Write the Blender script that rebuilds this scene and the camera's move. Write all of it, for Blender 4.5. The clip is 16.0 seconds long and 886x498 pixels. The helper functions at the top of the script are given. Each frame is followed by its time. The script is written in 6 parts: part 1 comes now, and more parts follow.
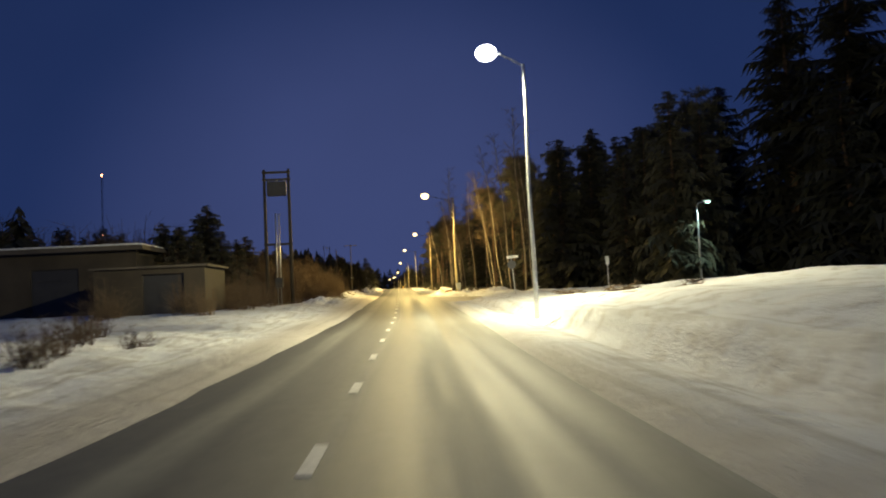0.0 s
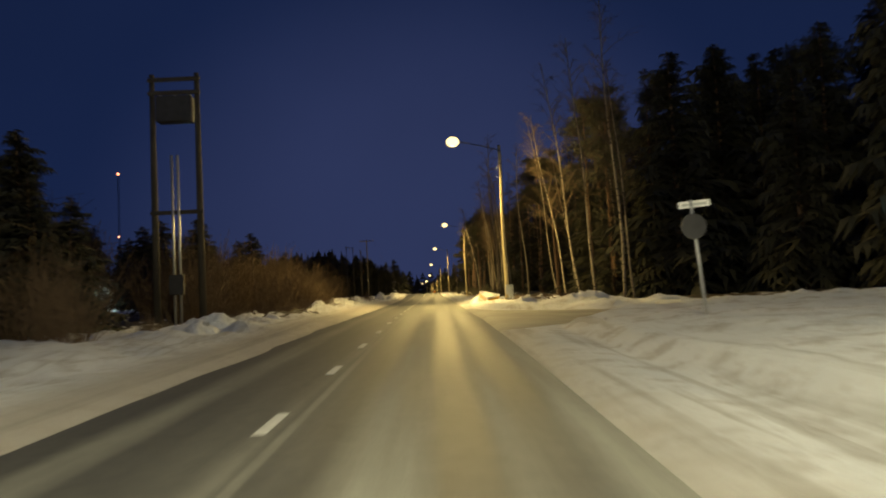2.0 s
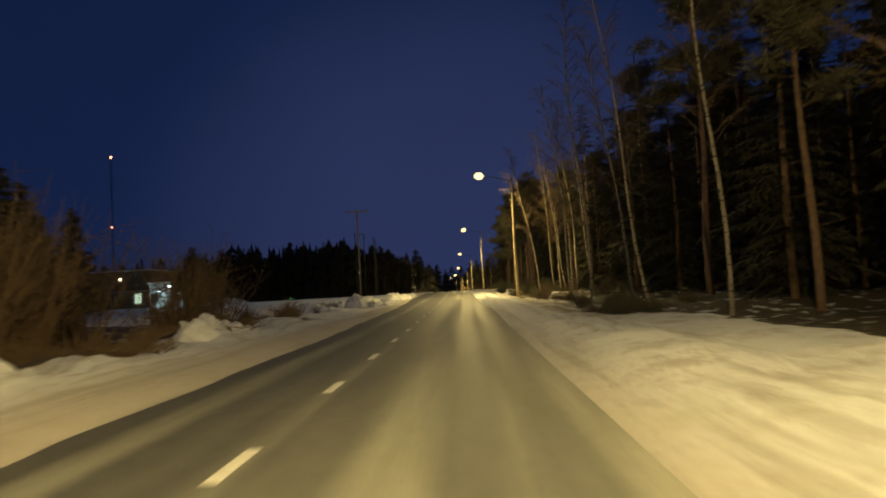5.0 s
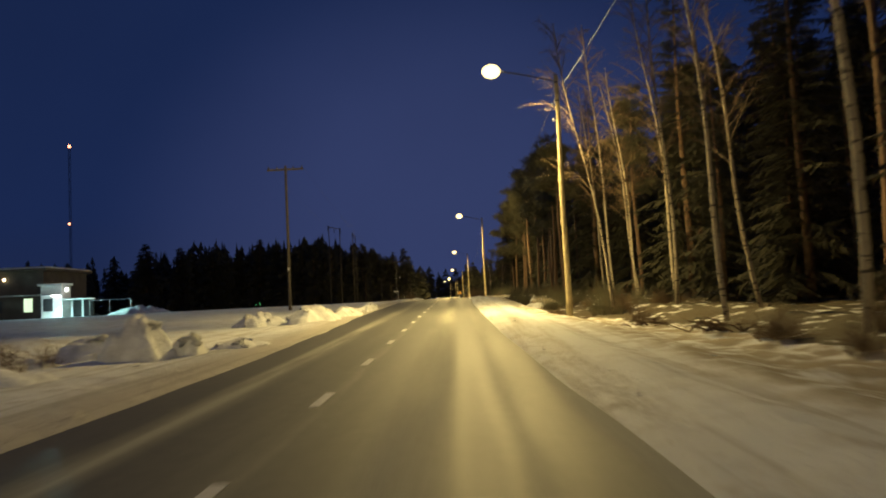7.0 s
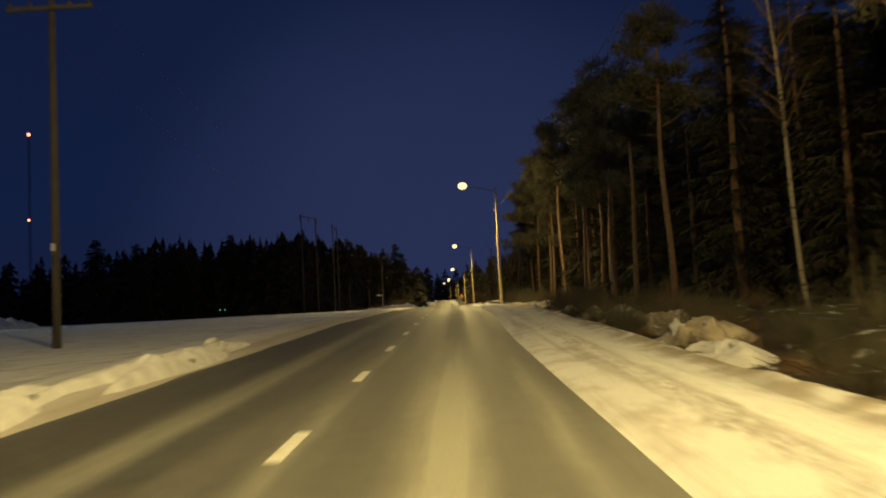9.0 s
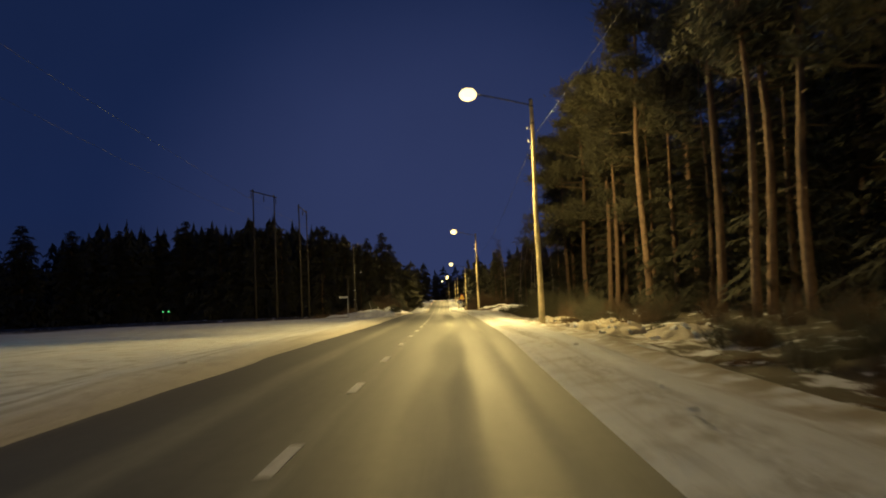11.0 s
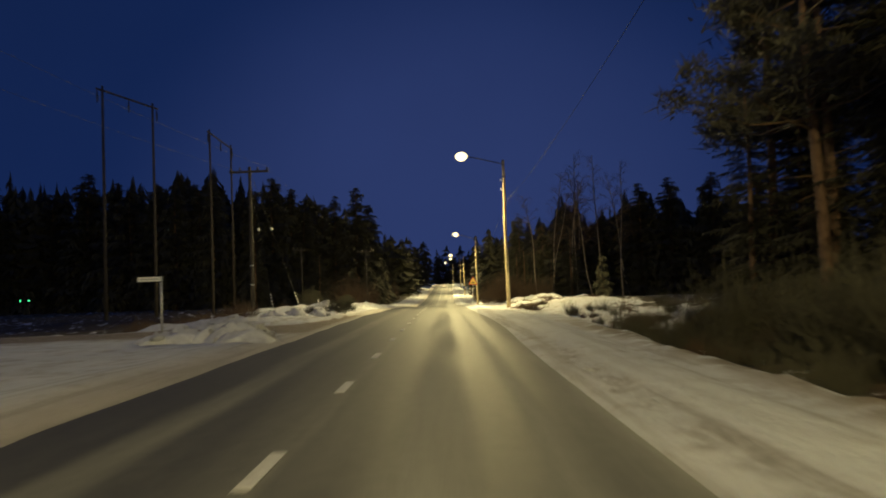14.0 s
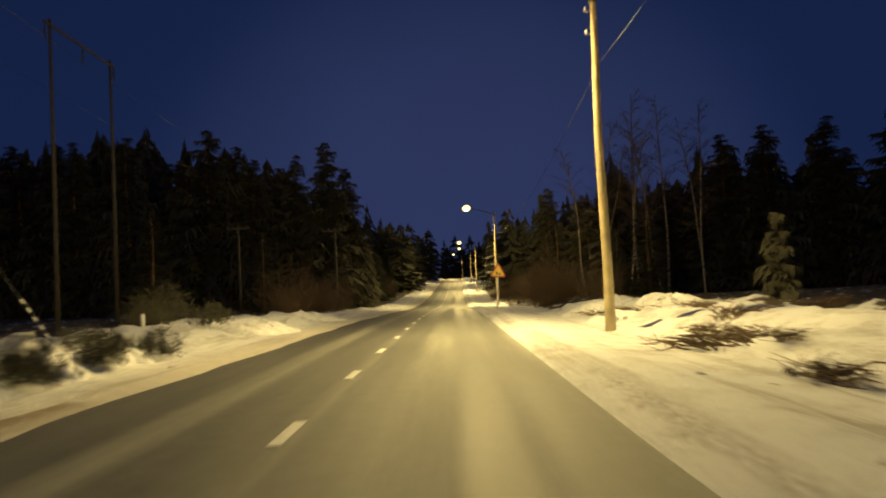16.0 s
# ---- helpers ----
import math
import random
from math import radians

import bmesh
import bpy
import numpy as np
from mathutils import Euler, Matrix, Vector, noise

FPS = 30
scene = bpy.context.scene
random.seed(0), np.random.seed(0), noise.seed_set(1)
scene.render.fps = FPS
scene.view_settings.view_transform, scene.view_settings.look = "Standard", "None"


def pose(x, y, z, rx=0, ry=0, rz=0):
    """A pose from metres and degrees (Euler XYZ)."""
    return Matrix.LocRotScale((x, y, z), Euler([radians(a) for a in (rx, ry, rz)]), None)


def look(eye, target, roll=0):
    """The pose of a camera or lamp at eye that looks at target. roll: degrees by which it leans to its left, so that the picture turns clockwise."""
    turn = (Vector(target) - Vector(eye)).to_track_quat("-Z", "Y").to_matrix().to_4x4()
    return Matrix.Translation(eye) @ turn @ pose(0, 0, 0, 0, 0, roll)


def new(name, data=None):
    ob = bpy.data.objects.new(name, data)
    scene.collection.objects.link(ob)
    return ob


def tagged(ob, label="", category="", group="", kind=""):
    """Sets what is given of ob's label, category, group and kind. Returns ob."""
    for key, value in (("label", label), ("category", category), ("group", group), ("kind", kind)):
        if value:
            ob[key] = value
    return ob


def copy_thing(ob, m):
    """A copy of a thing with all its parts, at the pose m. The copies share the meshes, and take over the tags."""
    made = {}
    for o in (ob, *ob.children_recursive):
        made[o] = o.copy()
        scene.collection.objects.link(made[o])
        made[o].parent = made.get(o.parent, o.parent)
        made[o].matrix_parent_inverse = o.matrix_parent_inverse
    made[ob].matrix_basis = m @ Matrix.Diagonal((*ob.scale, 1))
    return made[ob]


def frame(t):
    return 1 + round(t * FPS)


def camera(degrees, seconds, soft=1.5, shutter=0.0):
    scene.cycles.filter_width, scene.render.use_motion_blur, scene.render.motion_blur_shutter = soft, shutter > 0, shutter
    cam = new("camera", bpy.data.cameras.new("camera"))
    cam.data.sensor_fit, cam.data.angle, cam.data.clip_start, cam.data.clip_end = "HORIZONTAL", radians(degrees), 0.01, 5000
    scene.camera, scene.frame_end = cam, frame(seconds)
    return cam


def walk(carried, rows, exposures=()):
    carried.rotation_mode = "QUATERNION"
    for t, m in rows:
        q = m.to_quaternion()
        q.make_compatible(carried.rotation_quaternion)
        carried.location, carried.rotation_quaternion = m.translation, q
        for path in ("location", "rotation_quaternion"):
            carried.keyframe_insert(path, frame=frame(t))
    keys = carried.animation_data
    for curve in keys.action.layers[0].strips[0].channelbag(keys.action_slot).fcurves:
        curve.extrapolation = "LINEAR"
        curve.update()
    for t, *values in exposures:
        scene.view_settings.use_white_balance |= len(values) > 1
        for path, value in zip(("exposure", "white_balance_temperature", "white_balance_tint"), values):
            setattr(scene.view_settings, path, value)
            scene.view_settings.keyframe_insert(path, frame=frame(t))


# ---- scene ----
cam = camera(60.54, 16.0, soft=1.9, shutter=0.4)
PATH = [
    (0, (0.011, 0.023, 1.199), (0.617, 9.987, 1.792), -2.85),
    (0.5, (0.361, 6.863, 1.257), (0.808, 16.835, 1.860), -2.77),
    (1, (0.730, 13.629, 1.324), (1.062, 23.606, 1.919), -2.62),
    (1.5, (1.077, 20.282, 1.400), (1.322, 30.259, 2.028), -3.15),
    (2, (1.318, 26.966, 1.478), (1.462, 36.942, 2.153), -2.90),
    (2.5, (1.501, 33.931, 1.627), (1.537, 43.906, 2.340), -2.59),
    (3, (1.570, 40.704, 1.764), (1.516, 50.676, 2.505), -2.14),
    (3.5, (1.589, 47.350, 1.971), (1.462, 57.315, 2.792), -1.35),
    (4, (1.593, 54.179, 2.074), (1.380, 64.160, 2.655), -1.88),
    (6.3, (1.598, 88.246, 2.574), (1.419, 98.219, 3.284), -3.90),
    (6.5, (1.579, 91.108, 2.594), (1.397, 101.081, 3.309), -3.43),
    (7, (1.509, 98.044, 2.730), (1.320, 108.019, 3.408), -2.82),
    (7.5, (1.422, 104.817, 2.841), (1.225, 114.793, 3.507), -2.70),
    (8, (1.347, 111.597, 2.955), (1.154, 121.569, 3.671), -2.41),
    (8.5, (1.295, 118.300, 3.100), (1.101, 128.272, 3.823), -2.50),
    (9, (1.231, 125.123, 3.229), (1.046, 135.096, 3.932), -2.97),
    (11.5, (1.125, 160.430, 3.989), (0.915, 170.406, 4.651), -2.26),
    (12, (1.019, 167.225, 4.053), (0.769, 177.205, 4.638), -2.01),
    (12.5, (0.927, 173.850, 4.069), (0.682, 183.832, 4.611), -1.79),
    (13, (0.840, 180.553, 4.040), (0.598, 190.538, 4.537), -1.76),
    (13.5, (0.769, 187.338, 4.029), (0.532, 197.324, 4.492), -1.87),
    (14, (0.700, 194.156, 4.014), (0.454, 204.142, 4.486), -2.18),
    (14.5, (0.602, 200.955, 4.013), (0.337, 210.939, 4.504), -1.83),
    (15, (0.483, 207.693, 3.993), (0.182, 217.678, 4.457), -1.10),
    (15.5, (0.362, 214.406, 3.956), (0.021, 224.390, 4.401), -1.91),
    (16, (0.206, 221.177, 3.927), (-0.156, 231.162, 4.331), -2.73),
]
EXPOSURES = [(0, 0.85, 6700, 10), (0.5, 0.55, 6950, 10), (1, 0.1, 7000, 10), (1.5, -0.1, 6800, 10), (2, 0.05, 6750, 10), (2.5, 0.2, 6700, 10), (3, 0.15, 6750, 10), (3.7, -0.25, 6650, 10), (4.3, -0.4, 6500, 10), (5.3, 0.1, 6350, 10), (6.3, 0.45, 6450, 10), (7.1, 0.38, 6550, 10), (7.8, -0.05, 6600, 10), (8.4, -0.25, 6500, 10), (9, -0.3, 6450, 10), (10.2, 0.2, 6500, 10), (11.5, 0.1, 6500, 10), (12.7, -0.4, 6600, 10), (13.4, -0.1, 6000, 10), (14, 0.2, 5500, 10), (14.6, 0.15, 5850, 10), (15.3, 0.1, 6400, 10), (16, 0.05, 6500, 10)]
SKY = 0.86
SODIUM, COOL = (1.0, 0.735, 0.25), (1.0, 0.93, 0.58)
LAMP_POWER, LAMP1_POWER = 8300, 5600
RZ = [0.0, 0.1, 0.38, 0.88, 1.18, 1.42, 1.79, 2.26, 2.74, 2.92, 2.88, 2.84, 2.73, 2.44, 2.0, 1.45, 1.25, 1.45, 1.8, 2.35, 2.9]
CX = [-0.94, -0.56, -0.18, -0.07, -0.05, -0.06, -0.02, -0.02, -0.05, -0.18, -0.44, -0.89, -1.41, -1.94, -2.42, -2.85, -3.26, -3.63, -3.99, -4.34, -4.68]
walk(cam, [(t, look(eye, target, roll)) for t, eye, target, roll in PATH], EXPOSURES)

# ---- world: deep blue dusk ----
world = bpy.data.worlds.new("world")
scene.world = world
world.use_nodes = True
wn, wl = world.node_tree.nodes, world.node_tree.links
w_coord = wn.new("ShaderNodeTexCoord")
w_sep = wn.new("ShaderNodeSeparateXYZ")
w_ramp = wn.new("ShaderNodeValToRGB")
w_noise = wn.new("ShaderNodeTexNoise")
w_noise.inputs["Scale"].default_value = 2.2
w_noise.inputs["Detail"].default_value = 4
w_mix = wn.new("ShaderNodeMix")
w_mix.data_type = "RGBA"
w_mix.blend_type = "MULTIPLY"
w_mix.inputs[0].default_value = 0.35
el = w_ramp.color_ramp.elements
el[0].position, el[0].color = 0.0, (0.0135, 0.0225, 0.068, 1)
el[1].position, el[1].color = 0.55, (0.0085, 0.0185, 0.066, 1)
mid = el.new(0.12)
mid.color = (0.0105, 0.022, 0.080, 1)
wl.new(w_coord.outputs["Generated"], w_sep.inputs[0])
wl.new(w_sep.outputs["Z"], w_ramp.inputs[0])
wl.new(w_coord.outputs["Generated"], w_noise.inputs["Vector"])
w_az = wn.new("ShaderNodeMapRange")
w_az.interpolation_type = "SMOOTHSTEP"
w_az.inputs[1].default_value, w_az.inputs[2].default_value, w_az.inputs[3].default_value, w_az.inputs[4].default_value = 0.885, 1.0, 0.0, 0.95
wl.new(w_sep.outputs["Y"], w_az.inputs[0])
w_pale = wn.new("ShaderNodeMix")
w_pale.data_type = "RGBA"
w_pale.inputs[7].default_value = (0.038, 0.054, 0.150, 1)
wl.new(w_az.outputs[0], w_pale.inputs[0])
wl.new(w_ramp.outputs[0], w_pale.inputs[6])
wl.new(w_pale.outputs[2], w_mix.inputs[6])
wl.new(w_noise.outputs[0], w_mix.inputs[7])
wl.new(w_mix.outputs[2], wn["Background"].inputs[0])
wn["Background"].inputs[1].default_value = SKY


# ---- materials ----
def mat(name, base, rough=0.8, metal=0.0, var=0.25, scale=6.0, fine=60.0, bump=0.3, dist=0.02, spec=0.5):
    """A painted or natural surface with stains at two scales and fine relief."""
    m = bpy.data.materials.new(name)
    m.use_nodes = True
    n, l = m.node_tree.nodes, m.node_tree.links
    b = n["Principled BSDF"]
    b.inputs["Metallic"].default_value = metal
    b.inputs["Specular IOR Level"].default_value = spec
    tc = n.new("ShaderNodeTexCoord")
    big, small = n.new("ShaderNodeTexNoise"), n.new("ShaderNodeTexNoise")
    big.inputs["Scale"].default_value, small.inputs["Scale"].default_value = scale, fine
    big.inputs["Detail"].default_value = 6
    for q in (big, small):
        l.new(tc.outputs["Object"], q.inputs["Vector"])
    add = n.new("ShaderNodeMath")
    add.operation = "MULTIPLY_ADD"
    add.inputs[1].default_value = 0.35
    l.new(small.outputs[0], add.inputs[0])
    l.new(big.outputs[0], add.inputs[2])
    ramp = n.new("ShaderNodeValToRGB")
    e = ramp.color_ramp.elements
    e[0].position, e[0].color = 0.35, (*[c * (1 - var) for c in base], 1)
    e[1].position, e[1].color = 0.95, (*[min(1, c * (1 + var)) for c in base], 1)
    l.new(add.outputs[0], ramp.inputs[0])
    l.new(ramp.outputs[0], b.inputs["Base Color"])
    rr = n.new("ShaderNodeMapRange")
    rr.inputs["To Min"].default_value, rr.inputs["To Max"].default_value = max(0.05, rough - 0.12), min(1, rough + 0.12)
    l.new(big.outputs[0], rr.inputs[0])
    l.new(rr.outputs[0], b.inputs["Roughness"])
    bm_ = n.new("ShaderNodeBump")
    bm_.inputs["Strength"].default_value, bm_.inputs["Distance"].default_value = bump, dist
    l.new(add.outputs[0], bm_.inputs["Height"])
    l.new(bm_.outputs[0], b.inputs["Normal"])
    return m


def glow(name, colour, strength):
    m = bpy.data.materials.new(name)
    m.use_nodes = True
    b = m.node_tree.nodes["Principled BSDF"]
    b.inputs["Base Color"].default_value = (0.8, 0.8, 0.8, 1)
    b.inputs["Emission Color"].default_value = (*colour, 1)
    b.inputs["Emission Strength"].default_value = strength
    return m


def snow_material():
    """Road-side snow: clean far off, brown slush along the kerb, bare earth and grass patches under the trees. The UV map holds the metres across and along."""
    m = bpy.data.materials.new("snow")
    m.use_nodes = True
    n, l = m.node_tree.nodes, m.node_tree.links
    b = n["Principled BSDF"]
    b.inputs["Roughness"].default_value = 0.75
    tc, uv, sep = n.new("ShaderNodeTexCoord"), n.new("ShaderNodeUVMap"), n.new("ShaderNodeSeparateXYZ")
    l.new(uv.outputs[0], sep.inputs[0])
    noises = []
    for s, d in ((0.35, 5), (1.7, 8), (14, 6), (70, 4)):
        q = n.new("ShaderNodeTexNoise")
        q.inputs["Scale"].default_value, q.inputs["Detail"].default_value = s, d
        l.new(tc.outputs["Object"], q.inputs["Vector"])
        noises.append(q)

    def math_(op, a, b_, c=None):
        q = n.new("ShaderNodeMath")
        q.operation = op
        for k, v in enumerate((a, b_, c)):
            if v is None:
                continue
            if isinstance(v, (int, float)):
                q.inputs[k].default_value = v
            else:
                l.new(v, q.inputs[k])
        return q.outputs[0]

    def step(v, a, b_):
        q = n.new("ShaderNodeMapRange")
        q.interpolation_type = "SMOOTHSTEP"
        q.inputs[1].default_value, q.inputs[2].default_value = a, b_
        l.new(v, q.inputs[0])
        return q.outputs[0]

    def mix(f, a, b_):
        q = n.new("ShaderNodeMix")
        q.data_type = "RGBA"
        for k, v in ((0, f), (6, a), (7, b_)):
            if isinstance(v, tuple):
                q.inputs[k].default_value = v
            else:
                l.new(v, q.inputs[k])
        return q.outputs[2]

    off = math_("ABSOLUTE", sep.outputs[0], 0)
    ragged = math_("MULTIPLY_ADD", noises[1].outputs[0], 1.5, off)
    kerb = math_("SUBTRACT", 1.0, step(ragged, 3.25, 4.6))
    lane_right = math_("MULTIPLY", step(sep.outputs[0], 1.0, 2.0), step(sep.outputs[1], 86.0, 94.0))
    kerb = math_("MULTIPLY", kerb, math_("SUBTRACT", 1.0, math_("MULTIPLY", lane_right, 0.85)))
    clean = mix(step(noises[0].outputs[0], 0.3, 0.75), (0.72, 0.75, 0.80, 1), (0.84, 0.85, 0.88, 1))
    grit = step(math_("MULTIPLY_ADD", noises[2].outputs[0], 0.5, noises[1].outputs[0]), 0.72, 0.95)
    clean = mix(math_("MULTIPLY", grit, 0.5), clean, (0.34, 0.30, 0.26, 1))
    col = mix(math_("MULTIPLY", kerb, 0.8), clean, (0.42, 0.38, 0.33, 1))
    along = n.new("ShaderNodeMapping")
    along.inputs["Scale"].default_value = (2.2, 0.09, 1.0)
    l.new(uv.outputs[0], along.inputs[0])
    lines = n.new("ShaderNodeTexNoise")
    lines.inputs["Scale"].default_value, lines.inputs["Detail"].default_value = 1.6, 6
    l.new(along.outputs[0], lines.inputs["Vector"])
    rut = math_("MULTIPLY", step(lines.outputs[0], 0.48, 0.66), math_("SUBTRACT", 1.0, step(off, 4.8, 6.2)))
    col = mix(math_("MULTIPLY", rut, 0.45), col, (0.30, 0.28, 0.25, 1))
    wander = math_("MULTIPLY_ADD", noises[1].outputs[0], 0.5, off)
    groove = math_("MULTIPLY", step(wander, 3.10, 3.24), math_("SUBTRACT", 1.0, step(wander, 3.36, 3.60)))
    groove = math_("MULTIPLY", groove, math_("MULTIPLY", lane_right, math_("MULTIPLY", step(noises[2].outputs[0], 0.34, 0.62), step(noises[0].outputs[0], 0.35, 0.6))))
    col = mix(math_("MULTIPLY", groove, 0.55), col, (0.16, 0.14, 0.12, 1))
    crust = math_("MULTIPLY", math_("MULTIPLY", step(wander, 3.5, 3.62), math_("SUBTRACT", 1.0, step(wander, 3.95, 4.3))), lane_right)
    col = mix(math_("MULTIPLY", crust, 0.6), col, (0.80, 0.83, 0.86, 1))
    mouth = math_("ADD", 219.2, math_("DIVIDE", 4.2, math_("MAXIMUM", math_("SUBTRACT", off, 2.6), 0.4)))
    ragged_y = math_("MULTIPLY_ADD", noises[1].outputs[0], 1.2, sep.outputs[1])
    trodden = math_("MULTIPLY", step(ragged_y, 214.6, 216.4), math_("SUBTRACT", 1.0, step(math_("SUBTRACT", ragged_y, mouth), 0.1, 0.7)))
    trodden = math_("MULTIPLY", trodden, step(sep.outputs[0], -2.5, -2.9))
    col = mix(math_("MULTIPLY", trodden, step(noises[2].outputs[0], 0.05, 0.55)), col, (0.24, 0.19, 0.135, 1))
    slow = n.new("ShaderNodeTexNoise")
    slow.inputs["Scale"].default_value, slow.inputs["Detail"].default_value = 0.06, 3
    l.new(tc.outputs["Object"], slow.inputs["Vector"])
    drift = math_("MULTIPLY_ADD", slow.outputs[0], 44.0, -22.0)
    far_out = step(off, 9.0, 30.0)
    along_y = math_("MULTIPLY_ADD", drift, far_out, sep.outputs[1])
    edge_r = math_("MULTIPLY_ADD", math_("SUBTRACT", 1.0, step(sep.outputs[1], 115.0, 127.0)), 0.65, 4.5)
    edge_r = math_("MULTIPLY_ADD", step(sep.outputs[1], 194.0, 202.0), 0.55, edge_r)
    beyond = math_("SUBTRACT", sep.outputs[0], math_("MULTIPLY_ADD", noises[1].outputs[0], 0.5, math_("SUBTRACT", edge_r, 0.25)))
    wooded = math_("MULTIPLY", lane_right, math_("SUBTRACT", 1.0, step(sep.outputs[1], 212.0, 221.0)))
    rubble = math_("MULTIPLY", step(sep.outputs[1], 164.0, 172.0), math_("SUBTRACT", 1.0, step(sep.outputs[1], 194.0, 200.0)))
    soiled = math_("MULTIPLY", step(beyond, -0.75, -0.15), wooded)
    col = mix(math_("MULTIPLY", soiled, math_("MULTIPLY", step(noises[1].outputs[0], 0.34, 0.56), 0.85)), col, (0.26, 0.205, 0.13, 1))
    bare_where = math_("MULTIPLY", step(math_("SUBTRACT", beyond, math_("MULTIPLY", math_("SUBTRACT", 1.0, step(sep.outputs[1], 122.0, 130.0)), 2.0)), -0.05, 0.7), math_("MULTIPLY", step(along_y, 68.0, 78.0), math_("SUBTRACT", 1.0, step(along_y, 212.0, 221.0))))
    bare_where = math_("MULTIPLY", bare_where, math_("SUBTRACT", 1.0, math_("MULTIPLY", math_("MULTIPLY", rubble, math_("SUBTRACT", 1.0, step(off, 6.6, 8.5))), 0.45)))
    bare_wood = math_("MULTIPLY", step(sep.outputs[0], 7.6, 9.4), math_("MULTIPLY", step(sep.outputs[1], 58.5, 61.5), math_("SUBTRACT", 1.0, step(sep.outputs[1], 80.0, 90.0))))
    bare_where = math_("MAXIMUM", bare_where, bare_wood)
    bare_left = math_("MULTIPLY", math_("MULTIPLY", step(sep.outputs[0], -1.0, -2.0), math_("MULTIPLY", step(math_("SUBTRACT", math_("MULTIPLY_ADD", step(sep.outputs[1], 59.0, 64.0), 1.4, 3.15), off), 0.0, -0.8), math_("SUBTRACT", 1.0, step(math_("ADD", off, drift), 22.0, 44.0)))), math_("MULTIPLY", step(along_y, 50.0, 56.0), math_("SUBTRACT", 1.0, step(math_("SUBTRACT", along_y, math_("MULTIPLY", step(off, 5.2, 6.2), 14.0)), 88.0, 96.0))))
    bare_dip = math_("MULTIPLY", step(off, 5.2, 6.6), step(along_y, 252.0, 258.0))
    bare_far = math_("MAXIMUM", math_("MULTIPLY", step(off, 24.0, 30.0), step(along_y, 205.0, 215.0)), math_("MULTIPLY", step(math_("MULTIPLY_ADD", noises[0].outputs[0], 3.0, off), 9.6, 12.2), step(sep.outputs[1], 221.0, 228.0)))
    where = math_("MAXIMUM", math_("MAXIMUM", bare_where, bare_left), math_("MAXIMUM", bare_far, bare_dip))
    bare = step(math_("MULTIPLY_ADD", where, 0.42, noises[1].outputs[0]), 0.74, 0.85)
    earth = mix(noises[2].outputs[0], (0.03, 0.022, 0.014, 1), (0.11, 0.085, 0.045, 1))
    col = mix(bare, col, earth)
    l.new(col, b.inputs["Base Color"])
    h1 = math_("MULTIPLY_ADD", noises[2].outputs[0], 0.5, noises[1].outputs[0])
    h2 = math_("MULTIPLY_ADD", noises[3].outputs[0], 0.15, h1)
    bp = n.new("ShaderNodeBump")
    bp.inputs["Strength"].default_value, bp.inputs["Distance"].default_value = 0.8, 0.16
    l.new(h2, bp.inputs["Height"])
    l.new(bp.outputs[0], b.inputs["Normal"])
    b.inputs["Subsurface Weight"].default_value = 0.0
    return m


